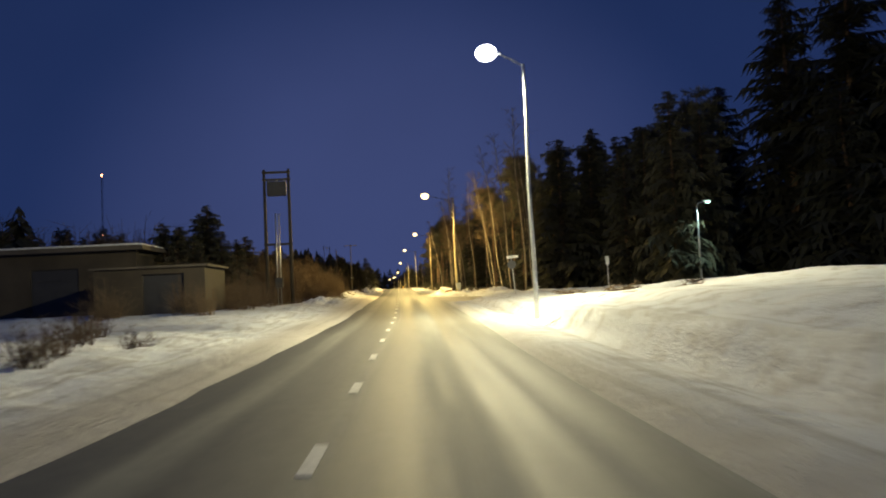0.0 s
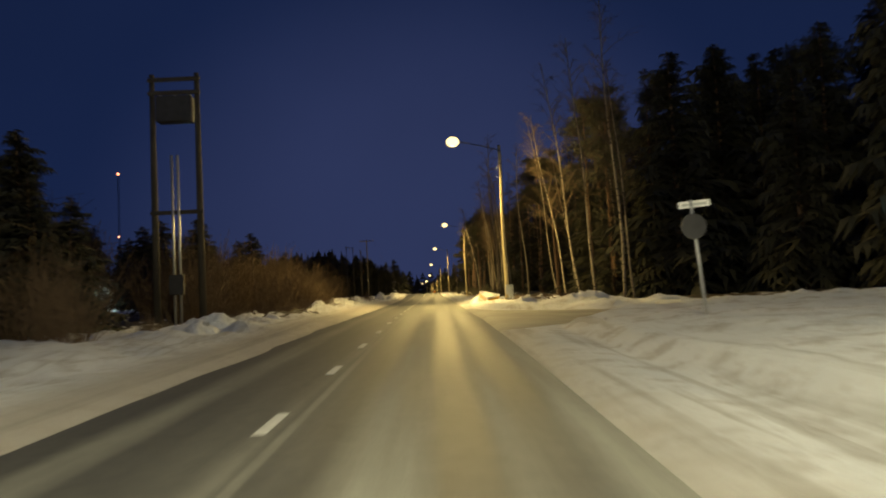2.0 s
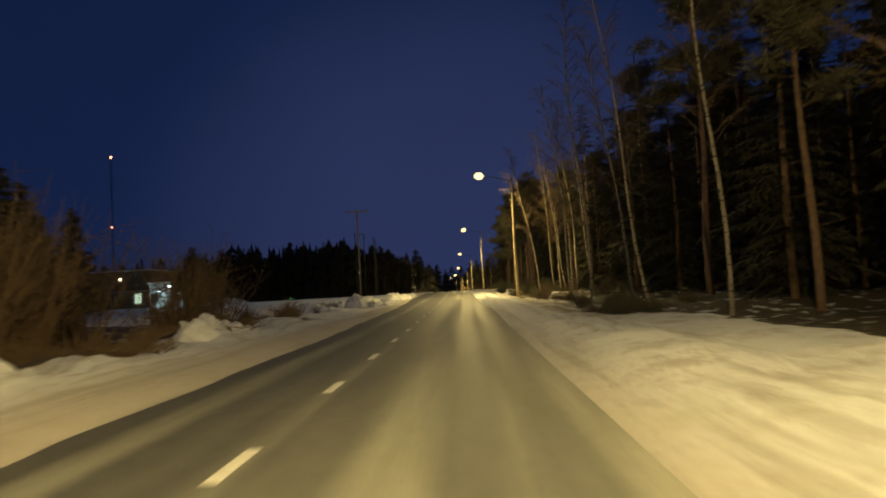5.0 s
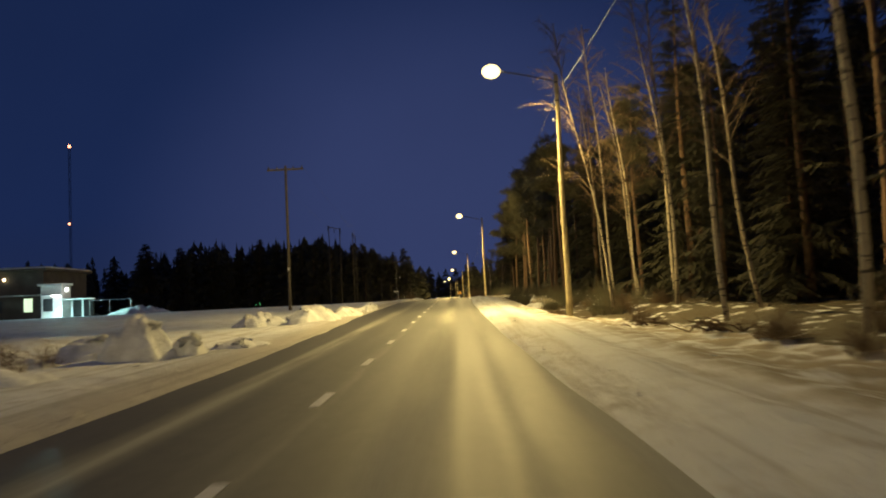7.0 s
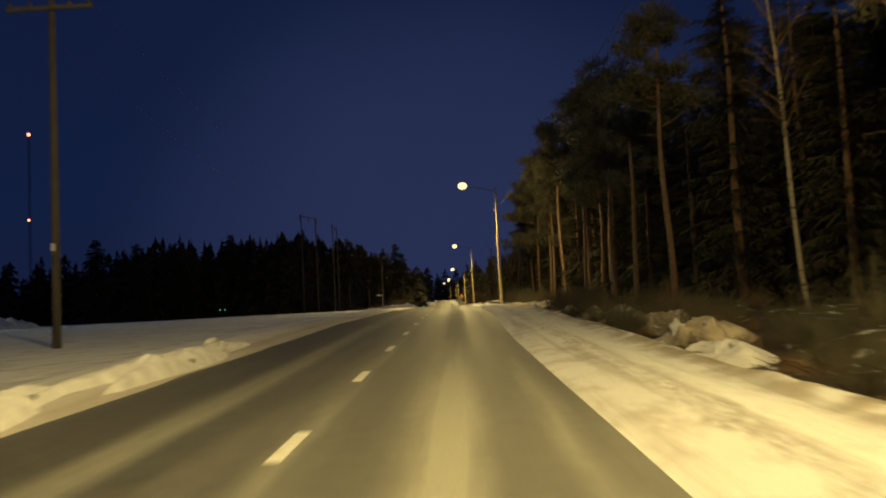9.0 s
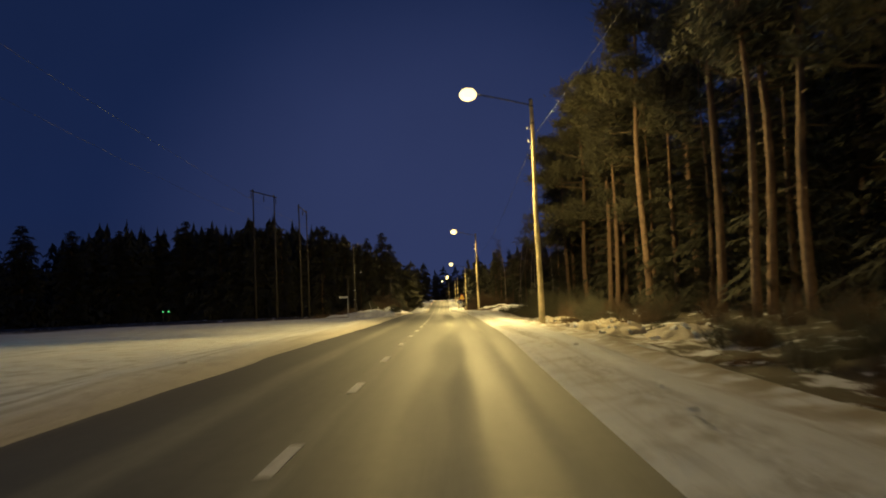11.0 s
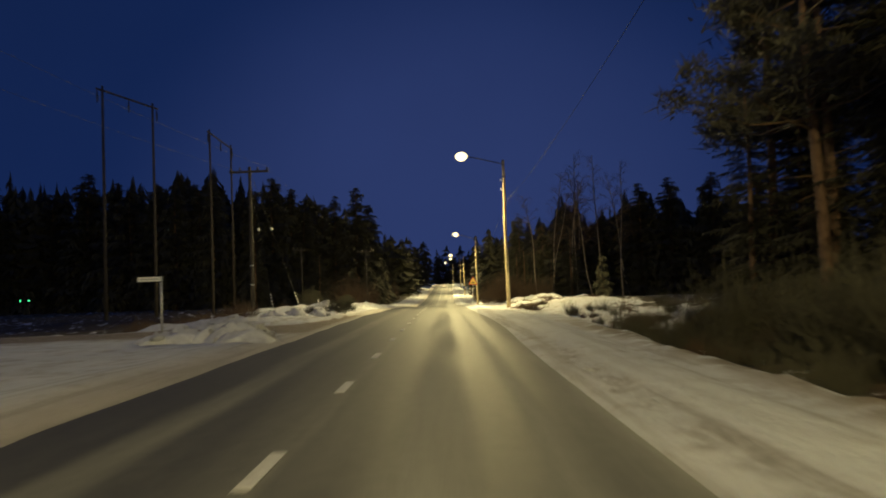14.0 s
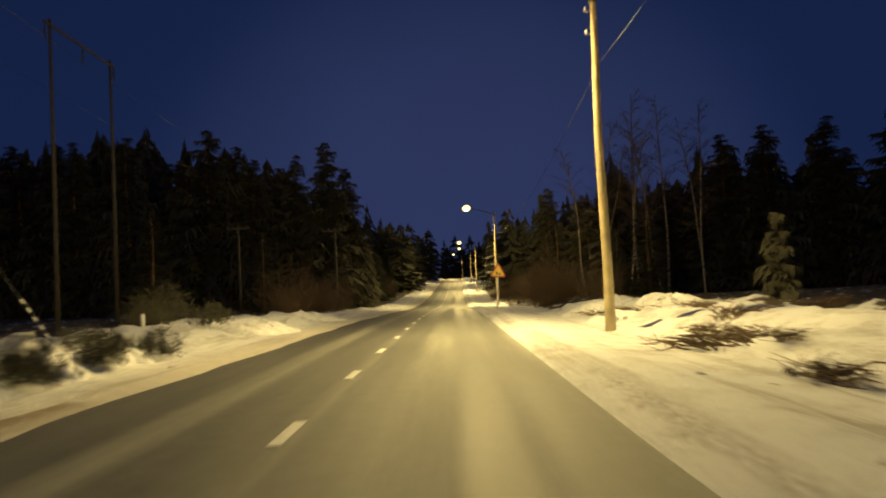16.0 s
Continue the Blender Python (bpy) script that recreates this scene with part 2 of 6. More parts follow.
def asphalt_material():
    """Salted winter asphalt: pale dried salt and painted lamp glare between dark wheel tracks, a pale seam, aggregate
    grain.
    """
    m = bpy.data.materials.new("asphalt")
    m.use_nodes = True
    n, l = m.node_tree.nodes, m.node_tree.links
    b = n["Principled BSDF"]
    tc, uv, sep = n.new("ShaderNodeTexCoord"), n.new("ShaderNodeUVMap"), n.new("ShaderNodeSeparateXYZ")
    l.new(uv.outputs[0], sep.inputs[0])
    stretch = n.new("ShaderNodeMapping")
    stretch.inputs["Scale"].default_value = (1.0, 0.06, 1.0)
    l.new(uv.outputs[0], stretch.inputs[0])
    streak, patch, grain, mott = (n.new("ShaderNodeTexNoise") for _ in range(4))
    for q, s, d, v in ((streak, 2.6, 5, stretch.outputs[0]), (patch, 0.35, 5, tc.outputs["Object"]), (grain, 90, 3, tc.outputs["Object"]), (mott, 6, 6, tc.outputs["Object"])):
        q.inputs["Scale"].default_value, q.inputs["Detail"].default_value = s, d
        l.new(v, q.inputs["Vector"])
    tracks = n.new("ShaderNodeValToRGB")
    e = tracks.color_ramp.elements
    # across the road, -2.8 m to +2.8 m: dark lane edges, pale bands of salt and painted wet glare, a darker oncoming
    # lane
    stops = ((0.0, 0.35), (0.06, 0.12), (0.22, 0.13), (0.255, 0.42), (0.30, 0.46), (0.335, 0.16), (0.47, 0.24), (0.515, 0.50), (0.53, 0.26), (0.62, 0.28), (0.68, 0.74), (0.73, 0.70), (0.765, 0.28), (0.82, 0.30), (0.85, 0.58), (0.89, 0.30), (0.935, 0.45), (0.97, 0.85))
    e[0].position, e[0].color = stops[0][0], (stops[0][1],) * 3 + (1,)
    e[1].position, e[1].color = 1.0, (0.95, 0.95, 0.95, 1)
    for p, v in stops[1:]:
        e.new(p).color = (v, v, v, 1)
    rng = n.new("ShaderNodeMapRange")
    rng.inputs[1].default_value, rng.inputs[2].default_value = -2.8, 2.8
    l.new(sep.outputs[0], rng.inputs[0])
    wob = n.new("ShaderNodeMath")
    wob.operation = "MULTIPLY_ADD"
    wob.inputs[1].default_value = 0.035
    l.new(patch.outputs[0], wob.inputs[0])
    l.new(rng.outputs[0], wob.inputs[2])
    shift = n.new("ShaderNodeMath")
    shift.operation = "SUBTRACT"
    shift.inputs[1].default_value = 0.0175
    l.new(wob.outputs[0], shift.inputs[0])
    l.new(shift.outputs[0], tracks.inputs[0])
    f1 = n.new("ShaderNodeMath")
    f1.operation = "MULTIPLY"
    sr = n.new("ShaderNodeMapRange")
    sr.inputs[1].default_value, sr.inputs[2].default_value, sr.inputs[3].default_value, sr.inputs[4].default_value = 0.3, 0.75, 0.6, 1.3
    l.new(streak.outputs[0], sr.inputs[0])
    l.new(tracks.outputs[0], f1.inputs[0])
    l.new(sr.outputs[0], f1.inputs[1])
    f2 = n.new("ShaderNodeMath")
    f2.operation = "MULTIPLY_ADD"
    f2.inputs[1].default_value = 0.25
    l.new(mott.outputs[0], f2.inputs[0])
    l.new(f1.outputs[0], f2.inputs[2])
    # pale trails, salt and painted-in lamp reflections: metres across, half width, from and to along the road, strength
    for cx, hw, y0, y1, amount in ((1.13, 0.12, 112.0, 152.0, 0.4), (-1.33, 0.20, 94.0, 128.0, 0.55), (1.15, 0.16, 176.0, 205.0, 0.35), (2.0, 0.14, 172.0, 200.0, 0.35), (0.22, 0.05, 20.0, 66.0, 0.35)):
        away = n.new("ShaderNodeMath")
        away.operation = "SUBTRACT"
        away.inputs[1].default_value = cx
        l.new(sep.outputs[0], away.inputs[0])
        mag = n.new("ShaderNodeMath")
        mag.operation = "ABSOLUTE"
        l.new(away.outputs[0], mag.inputs[0])
        last = mag.outputs[0]
        masks = []
        for src, lo, hi, a0, a1 in ((last, hw * 0.5, hw * 1.3, 1.0, 0.0), (sep.outputs[1], y0, y0 + 8, 0.0, 1.0), (sep.outputs[1], y1 - 12, y1, 1.0, 0.0), (streak.outputs[0], 0.35, 0.6, 0.25, 1.0)):
            q = n.new("ShaderNodeMapRange")
            q.interpolation_type = "SMOOTHSTEP"
            q.inputs[1].default_value, q.inputs[2].default_value, q.inputs[3].default_value, q.inputs[4].default_value = lo, hi, a0, a1
            l.new(src, q.inputs[0])
            masks.append(q.outputs[0])
        last = masks[0]
        for m_ in masks[1:]:
            q = n.new("ShaderNodeMath")
            q.operation = "MULTIPLY"
            l.new(last, q.inputs[0])
            l.new(m_, q.inputs[1])
            last = q.outputs[0]
        f3 = n.new("ShaderNodeMath")
        f3.operation = "MULTIPLY_ADD"
        f3.inputs[1].default_value = amount
        l.new(last, f3.inputs[0])
        l.new(f2.outputs[0], f3.inputs[2])
        f2 = f3
    colr = n.new("ShaderNodeValToRGB")
    ce = colr.color_ramp.elements
    ce[0].position, ce[0].color = 0.12, (0.036, 0.036, 0.038, 1)
    ce[1].position, ce[1].color = 1.0, (0.305, 0.305, 0.275, 1)
    l.new(f2.outputs[0], colr.inputs[0])
    gm = n.new("ShaderNodeMix")
    gm.data_type, gm.blend_type = "RGBA", "OVERLAY"
    gm.inputs[0].default_value = 0.5
    l.new(colr.outputs[0], gm.inputs[6])
    l.new(grain.outputs[0], gm.inputs[7])
    l.new(gm.outputs[2], b.inputs["Base Color"])
    rr = n.new("ShaderNodeMapRange")
    rr.inputs[3].default_value, rr.inputs[4].default_value = 0.52, 0.86
    b.inputs["Specular IOR Level"].default_value = 0.38
    l.new(f2.outputs[0], rr.inputs[0])
    l.new(rr.outputs[0], b.inputs["Roughness"])
    bp = n.new("ShaderNodeBump")
    bp.inputs["Strength"].default_value, bp.inputs["Distance"].default_value = 0.25, 0.01
    l.new(grain.outputs[0], bp.inputs["Height"])
    l.new(bp.outputs[0], b.inputs["Normal"])
    return m


def birch_material():
    m = mat("birch_bark", (0.28, 0.235, 0.18), 0.85, var=0.25, scale=3, fine=25, bump=0.5)
    n, l = m.node_tree.nodes, m.node_tree.links
    tc = n.new("ShaderNodeTexCoord")
    mp = n.new("ShaderNodeMapping")
    mp.inputs["Scale"].default_value = (3, 3, 9)
    q = n.new("ShaderNodeTexNoise")
    q.inputs["Scale"].default_value, q.inputs["Detail"].default_value = 1.0, 5
    st = n.new("ShaderNodeMapRange")
    st.inputs[1].default_value, st.inputs[2].default_value = 0.56, 0.62
    mx = n.new("ShaderNodeMix")
    mx.data_type = "RGBA"
    mx.inputs[7].default_value = (0.05, 0.04, 0.035, 1)
    b = n["Principled BSDF"]
    old = b.inputs["Base Color"].links[0].from_socket
    l.new(tc.outputs["Object"], mp.inputs[0])
    l.new(mp.outputs[0], q.inputs["Vector"])
    l.new(q.outputs[0], st.inputs[0])
    l.new(st.outputs[0], mx.inputs[0])
    l.new(old, mx.inputs[6])
    l.new(mx.outputs[2], b.inputs["Base Color"])
    return m


SNOW = snow_material()
ASPHALT = asphalt_material()
BIRCH = birch_material()
LINE = mat("road_paint", (0.62, 0.62, 0.60), 0.6, var=0.35, scale=9, fine=70)
BARK = mat("pine_bark", (0.16, 0.10, 0.065), 0.9, var=0.45, scale=5, fine=30, bump=0.8, dist=0.04)
NEEDLE = mat("spruce_needles", (0.052, 0.050, 0.031), 0.85, var=0.5, scale=1.2, fine=14, bump=0.2)
PINEGREEN = mat("pine_needles", (0.080, 0.075, 0.045), 0.85, var=0.5, scale=1.2, fine=14, bump=0.2)
SCRUB = mat("dry_scrub", (0.085, 0.08, 0.05), 0.9, var=0.4, scale=2, fine=20, bump=0.2)
TWIG = mat("bare_twigs", (0.120, 0.080, 0.046), 0.85, var=0.4, scale=2, fine=20, bump=0.2)
WOODPOLE = mat("weathered_pole_wood", (0.46, 0.38, 0.22), 0.85, var=0.35, scale=3, fine=40, bump=0.4, dist=0.01)
# pole wood with shade put into its colour, keeps the substation a silhouette
DARKWOOD = mat("darkened_pole_wood", (0.055, 0.048, 0.04), 0.9, var=0.35, scale=3, fine=40, bump=0.4, dist=0.01)
GREYWOOD = mat("grey_pole_wood", (0.065, 0.056, 0.047), 0.9, var=0.35, scale=3, fine=40, bump=0.4, dist=0.01)
STEEL = mat("galvanised_steel", (0.55, 0.56, 0.57), 0.45, metal=0.7, var=0.15, scale=4, fine=60, bump=0.1)
DARKSTEEL = mat("dark_steel", (0.06, 0.06, 0.065), 0.5, metal=0.5, var=0.3, scale=4, fine=50, bump=0.15)
CABLE = mat("cable_sheath", (0.05, 0.05, 0.05), 0.7, var=0.2)
WHITE = mat("white_paint", (0.80, 0.80, 0.79), 0.55, var=0.15, scale=3, fine=40, bump=0.1)
GREYBOX = mat("grey_cabinet_paint", (0.46, 0.48, 0.48), 0.5, var=0.15, scale=4, fine=40, bump=0.1)
ORANGE = mat("orange_reflective", (0.86, 0.46, 0.05), 0.45, var=0.15, scale=6, fine=60, bump=0.1)
YELLOW = mat("yellow_sign_face", (0.80, 0.52, 0.03), 0.4, var=0.08, scale=6, fine=60, bump=0.05)
RED = mat("red_sign_border", (0.55, 0.03, 0.02), 0.4, var=0.1)
BLACK = mat("black_paint", (0.02, 0.02, 0.02), 0.5, var=0.2)
BLUE = mat("blue_sign_face", (0.03, 0.12, 0.45), 0.4, var=0.1)
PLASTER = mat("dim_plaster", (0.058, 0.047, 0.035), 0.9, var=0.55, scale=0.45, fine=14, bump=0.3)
DARKWALL = mat("dark_board_wall", (0.10, 0.085, 0.07), 0.9, var=0.35, scale=0.9, fine=14, bump=0.3)
CONCRETE = mat("concrete", (0.32, 0.31, 0.29), 0.9, var=0.25, scale=1.2, fine=22, bump=0.3)
DOORDARK = mat("dark_door", (0.035, 0.035, 0.04), 0.6, var=0.3, scale=1.5, fine=20)
ICE = mat("packed_snow_lumps", (0.70, 0.71, 0.73), 0.8, var=0.3, scale=2.6, fine=16, bump=0.9, dist=0.08)
DIRTY_ICE = mat("dirty_snow_lumps", (0.40, 0.35, 0.27), 0.85, var=0.6, scale=2.2, fine=14, bump=0.9, dist=0.08)
WARM_GLASS = glow("sodium_lens", (1.0, 0.75, 0.28), 2.6)
COOL_GLASS = glow("white_lens", (0.93, 0.97, 1.0), 6)
GREEN_GLASS = glow("mercury_lens", (0.55, 1.0, 0.85), 3)
RED_LAMP = glow("red_beacon", (1.0, 0.30, 0.14), 5)
WHITE_LAMP = glow("small_white_lamp", (0.85, 1.0, 0.95), 14)
GREEN_LAMP = glow("small_green_lamp", (0.1, 1.0, 0.25), 1.2)
LIT_WINDOW = glow("lit_window", (0.75, 1.0, 0.65), 0.9)
WARM_LAMP = glow("small_warm_lamp", (1.0, 0.75, 0.4), 10)


# ---- mesh tools ----
class Geo:
    """Collects vertices and faces for one mesh."""

    def __init__(self):
        self.v, self.f = [], []

    def tube(self, pts, radii, n=6, cap=True):
        pts = [Vector(p) for p in pts]
        rings = []
        for i, p in enumerate(pts):
            d = (pts[min(i + 1, len(pts) - 1)] - pts[max(i - 1, 0)]).normalized()
            a = d.orthogonal().normalized() if abs(d.z) < 0.9 else d.cross(Vector((0, 1, 0))).normalized()
            b = d.cross(a)
            k = len(self.v)
            self.v += [tuple(p + radii[i] * (math.cos(q) * a + math.sin(q) * b)) for q in (2 * math.pi * j / n for j in range(n))]
            rings.append(k)
        for k, k2 in zip(rings, rings[1:]):
            self.f += [(k + j, k + (j + 1) % n, k2 + (j + 1) % n, k2 + j) for j in range(n)]
        if cap:
            self.f.append(tuple(rings[-1] + j for j in range(n)))
            self.f.append(tuple(rings[0] + n - 1 - j for j in range(n)))
        return self

    def box(self, lo, hi, m=None):
        k = len(self.v)
        c = [Vector((x, y, z)) for x in (lo[0], hi[0]) for y in (lo[1], hi[1]) for z in (lo[2], hi[2])]
        self.v += [tuple(m @ p if m else p) for p in c]
        self.f += [tuple(k + j for j in q) for q in ((0, 1, 3, 2), (4, 6, 7, 5), (0, 4, 5, 1), (2, 3, 7, 6), (0, 2, 6, 4), (1, 5, 7, 3))]
        return self

    def blob(self, c, r, rough=0.3, seg=9, rings=6, flat=0.0):
        """An uneven lump."""
        c, k = Vector(c), len(self.v)
        o = Vector((random.uniform(0, 99), random.uniform(0, 99), 0))
        for i in range(rings + 1):
            th = math.pi * i / rings
            for j in range(seg):
                ph = 2 * math.pi * j / seg
                d = Vector((math.sin(th) * math.cos(ph), math.sin(th) * math.sin(ph), math.cos(th)))
                s = 1 + rough * noise.noise(d * 1.7 + o) * 1.6
                self.v.append((c.x + d.x * r[0] * s, c.y + d.y * r[1] * s, c.z + max(d.z, -flat if flat else -1) * r[2] * s))
        for i in range(rings):
            for j in range(seg):
                a, b = k + i * seg + j, k + i * seg + (j + 1) % seg
                self.f.append((a, a + seg, b + seg, b))
        return self

    def mesh(self, name, material, smooth=False, bevel=0.0):
        me = bpy.data.meshes.new(name)
        me.from_pydata(self.v, [], self.f)
        if bevel:
            bm = bmesh.new()
            bm.from_mesh(me)
            bmesh.ops.bevel(bm, geom=bm.edges[:], offset=bevel, segments=2, affect="EDGES")
            bm.to_mesh(me)
            bm.free()
        me.materials.append(material)
        me.polygons.foreach_set("use_smooth", [smooth] * len(me.polygons))
        me.update()
        return me


def part(name, geo, material, parent, label="", smooth=False, bevel=0.0):
    ob = new(name, geo.mesh(name, material, smooth, bevel))
    ob.parent = parent
    if label:
        ob["label"] = label
    return ob


def thing(name, m, label, category, group="", kind=""):
    ob = new(name)
    ob.matrix_basis = m
    ob.empty_display_size = 0.3
    return tagged(ob, label, category, group, kind)


def solid(name, geo, material, m, label, category, group="", kind="", smooth=False, bevel=0.0):
    ob = new(name, geo.mesh(name, material, smooth, bevel))
    ob.matrix_basis = m
    return tagged(ob, label, category, group, kind)


# ---- the lie of the land ----
KNOTS = np.arange(-10.0, 400.0, 20.0)
HEIGHTS = np.array(RZ)
CENTRES = np.array(CX)
FAR_Y = np.array([410.0, 450.0, 500.0, 600.0, 1500.0])


def road_z(y):
    return np.interp(y, np.r_[KNOTS, FAR_Y], np.r_[HEIGHTS, [3.4, 4.05, 4.4, 5.0, 6.0]])


def road_x(y):
    return np.interp(y, np.r_[KNOTS, FAR_Y], np.r_[CENTRES, [-5.0, -5.6, -6.0, -4.0, 30.0]])


def sm(v, a, b):
    q = np.clip((v - a) / (b - a), 0, 1)
    return q * q * (3 - 2 * q)


def band(y, a, b, soft=3.0):
    return sm(y, a - soft, a + soft) * (1 - sm(y, b - soft, b + soft))


def wave(x, y, s, seed=0.0):
    """Cheap smooth unevenness, about -1 to 1."""
    x, y = x / s + seed, y / s - seed * 0.7
    return (np.sin(x * 1.7 + 1.3 * np.sin(y * 1.1 + seed)) + np.sin(y * 1.9 + 1.1 * np.sin(x * 1.3 - seed)) + np.sin((x + y) * 2.7 + np.sin(x * 3.1 - y * 2.3))) / 3


def edge_right(y):
    return np.interp(y, [0, 25, 40, 60, 95, 102, 112, 125, 140, 160, 178, 205, 218, 230], [2.66, 2.9, 3.0, 2.85, 2.95, 2.95, 2.64, 2.42, 2.35, 2.5, 2.68, 2.72, 2.95, 2.75])


def edge_left(y):
    return np.interp(y, [0, 20, 35, 65, 82, 105, 118, 132, 190, 230], [2.2, 2.1, 2.0, 1.88, 2.05, 2.3, 2.4, 2.85, 2.5, 2.65])




def street_near(off):
    """Where the bank before the side street ends, along the road."""
    return np.interp(off, [2.75, 3.2, 4.1, 6.3, 8.0, 14.0, 40.0], [43.0, 43.6, 44.8, 47.4, 48.3, 48.8, 49.5])


def street_far(off):
    """Where the bank beyond the side street begins."""
    return np.interp(off, [2.75, 3.0, 3.6, 5.0, 7.2, 9.0, 40.0], [62.0, 60.0, 57.0, 55.4, 54.6, 54.4, 54.4])


def land(off, y):
    """Height of the ground above the road's own level, by metres off the centre line and along it."""
    s = np.where(off > 0, off - edge_right(y), -off - edge_left(y) - 0.07 * wave(off * 0 + 3, y, 2.0, 2))
    lump = 0.6 * wave(off, y, 0.9) + 0.45 * wave(off, y, 0.38, 3) + 0.6 * wave(off, y, 2.3, 5)
    # right-hand side: a shoulder that falls to a ploughed bank, then the mouth of the side street
    foot = np.interp(y, [0, 15, 22, 25, 30, 41], [4.2, 4.3, 4.55, 4.75, 4.4, 4.25]) + 0.07 * wave(off * 0, y, 1.6, 2)
    crest = np.interp(y, [0, 18, 24, 28, 32, 40, 43], [1.0, 0.90, 0.68, 0.66, 0.54, 0.37, 0.33])
    behind = np.interp(y, [10, 18, 24, 30, 36, 42], [0.15, 0.28, 0.36, 0.26, 0.10, 0.0])
    near_bank, far_bank = 1 - sm(y - street_near(off), -1.0, 0.15), sm(y - street_far(off), 0.0, 1.1)
    r = near_bank * (0.04 * sm(s, 0, 0.3) - 0.10 * sm(s, 0.5, 1.7) + crest * (0.68 * sm(off, foot, foot + 0.42) + 0.32 * sm(off, foot + 0.4, foot + 2.2)) + behind * sm(off, 7.0, 11.5) + (0.055 * lump + 0.06 * wave(off, y, 3.2, 1)) * sm(off, foot, foot + 0.8) + 0.08 * np.abs(lump) * sm(y, 38.5, 42) * sm(off, foot, foot + 0.5))
    r = r + (1 - near_bank) * (1 - sm(y, 60, 64)) * -0.026 * np.clip(s, 0, 24)
    heap = far_bank * (1 - sm(y, 90.5, 93.5))
    r = r + heap * (0.10 * sm(s, 0.3, 0.9) + (0.30 * np.exp(-((s - 3.6) ** 2) / 3.5) * band(y, 57.6, 62.5, 0.8) + 0.10 * np.exp(-((s - 1.4) ** 2) / 0.6)) * (1 + 0.8 * lump) + 0.16 * band(y, 54.0, 58.5, 0.8) * sm(s, 3.0, 5.0) * (1 + 0.7 * lump) - 0.30 * sm(s, 4.2, 6.5) * sm(y, 62, 66) + 0.07 * lump * sm(s, 0.5, 2))
    # an icy shoulder with a broken edge, a shallow ditch and the floor of the wood beyond it
    lane = sm(y, 89, 95) * (1 - sm(y, 224, 232))
    over = off - np.interp(y, [92, 114, 120, 128, 150, 158, 175, 190, 200, 209, 216, 222, 230], [5.1, 5.1, 4.95, 4.35, 4.35, 4.6, 4.5, 4.3, 4.95, 5.0, 5.35, 5.3, 4.9]) + 0.13 * wave(off * 0, y, 1.7, 4) + 0.06 * wave(off * 0, y, 0.6, 7)
    drop = np.interp(y, [92, 110, 125, 158, 168, 196, 202, 220, 226], [0.15, 0.14, 0.30, 0.42, 0.20, 0.20, 0.42, 0.42, 0.2])
    r = r + lane * (0.05 * sm(s, 0, 0.4) - 0.05 * np.exp(-((s - 0.32) ** 2) / 0.02) + 0.04 * np.exp(-((s - 0.85) ** 2) / 0.06) + 0.026 * np.sin(s * 7 + 0.8 * wave(off, y, 6)) * sm(s, 0.2, 0.8) * (1 - sm(over, -0.5, 0)) - 0.10 * sm(over, -1.6, -0.1) + 0.06 * np.exp(-((over + 0.12) ** 2) / 0.03) * (1 + lump) - drop * sm(over, -0.05, 1.1) + 0.30 * sm(over, 2.4, 5.0) + (0.11 * lump + 0.05 * wave(off, y, 0.55, 9)) * sm(over, 0.1, 0.9))
    # the open snow slope past the wood
    open_ = sm(y, 224, 232)
    r = r + open_ * (0.05 * sm(s, 0, 0.5) - 0.12 * sm(off, 3.4, 4.9) + 0.36 * sm(off, 5.0, 8.2) + (0.17 * lump + 0.07 * wave(off, y, 0.5, 6)) * sm(off, 4.7, 6.0) - 0.35 * sm(s, 7, 12))
    # left-hand side
    ridge = band(y, -60, 46, 3)
    q = ridge * (0.06 * sm(s, 0, 0.6) + 0.14 * sm(s, 0.8, 3.2) + 0.12 * lump * sm(s, 0.6, 2.2))
    brush = band(y, 46, 98, 3)
    q = q + brush * (0.10 * sm(s, 0, 0.5) + 0.16 * np.exp(-((s - 2.4) ** 2) / 1.2) * (1 + 0.9 * lump) - 0.1 * sm(s, 3.5, 5.5) + 0.20 * lump * sm(s, 1.2, 2.2))
    drive = band(y, 98, 122, 3)
    q = q + drive * (0.03 * sm(s, 0, 0.5) + 0.04 * lump * sm(s, 0.5, 2) + 0.12 * lump * sm(s, 3.5, 5.5))
    field = band(y, 122, 214, 2.5)
    q = q + field * (0.10 * np.exp(-((s - 0.9) ** 2) / 0.5) * (1 + 0.5 * wave(off, y, 4)) - 0.02 * sm(s, 1.0, 2.5) + 0.03 * wave(off, y, 9, 2))
    drive2 = band(y, 214, 222.5, 1.5)
    q = q + drive2 * (0.03 * lump * sm(s, 0.3, 1))
    mouth = 219.2 + 4.2 / np.maximum(np.abs(off) - 2.6, 0.4)
    bank = sm(y - mouth, -0.2, 1.3)
    q = q + 0.09 * np.exp(-((y - mouth - 0.7) ** 2) / 0.25) * sm(s, 0.1, 0.6) * (1 + 0.6 * lump)
    q = q + bank * (0.05 * sm(s, 0, 0.3) + 0.27 * (0.1 + 0.9 * sm(y + 0.35 * (off + 5), 227.2, 231.5)) * sm(s, 0.75, 2.1) * (1 + 0.55 * lump) * (1 - 0.6 * sm(y, 250, 262)) + 0.05 * np.exp(-((s - 3.4) ** 2) / 1.6) - 0.45 * sm(s, 5, 9) + 0.10 * lump * sm(s, 0.7, 1.6))
    bed = -0.07 + 0.09 * sm(s, -0.25, 0.05)
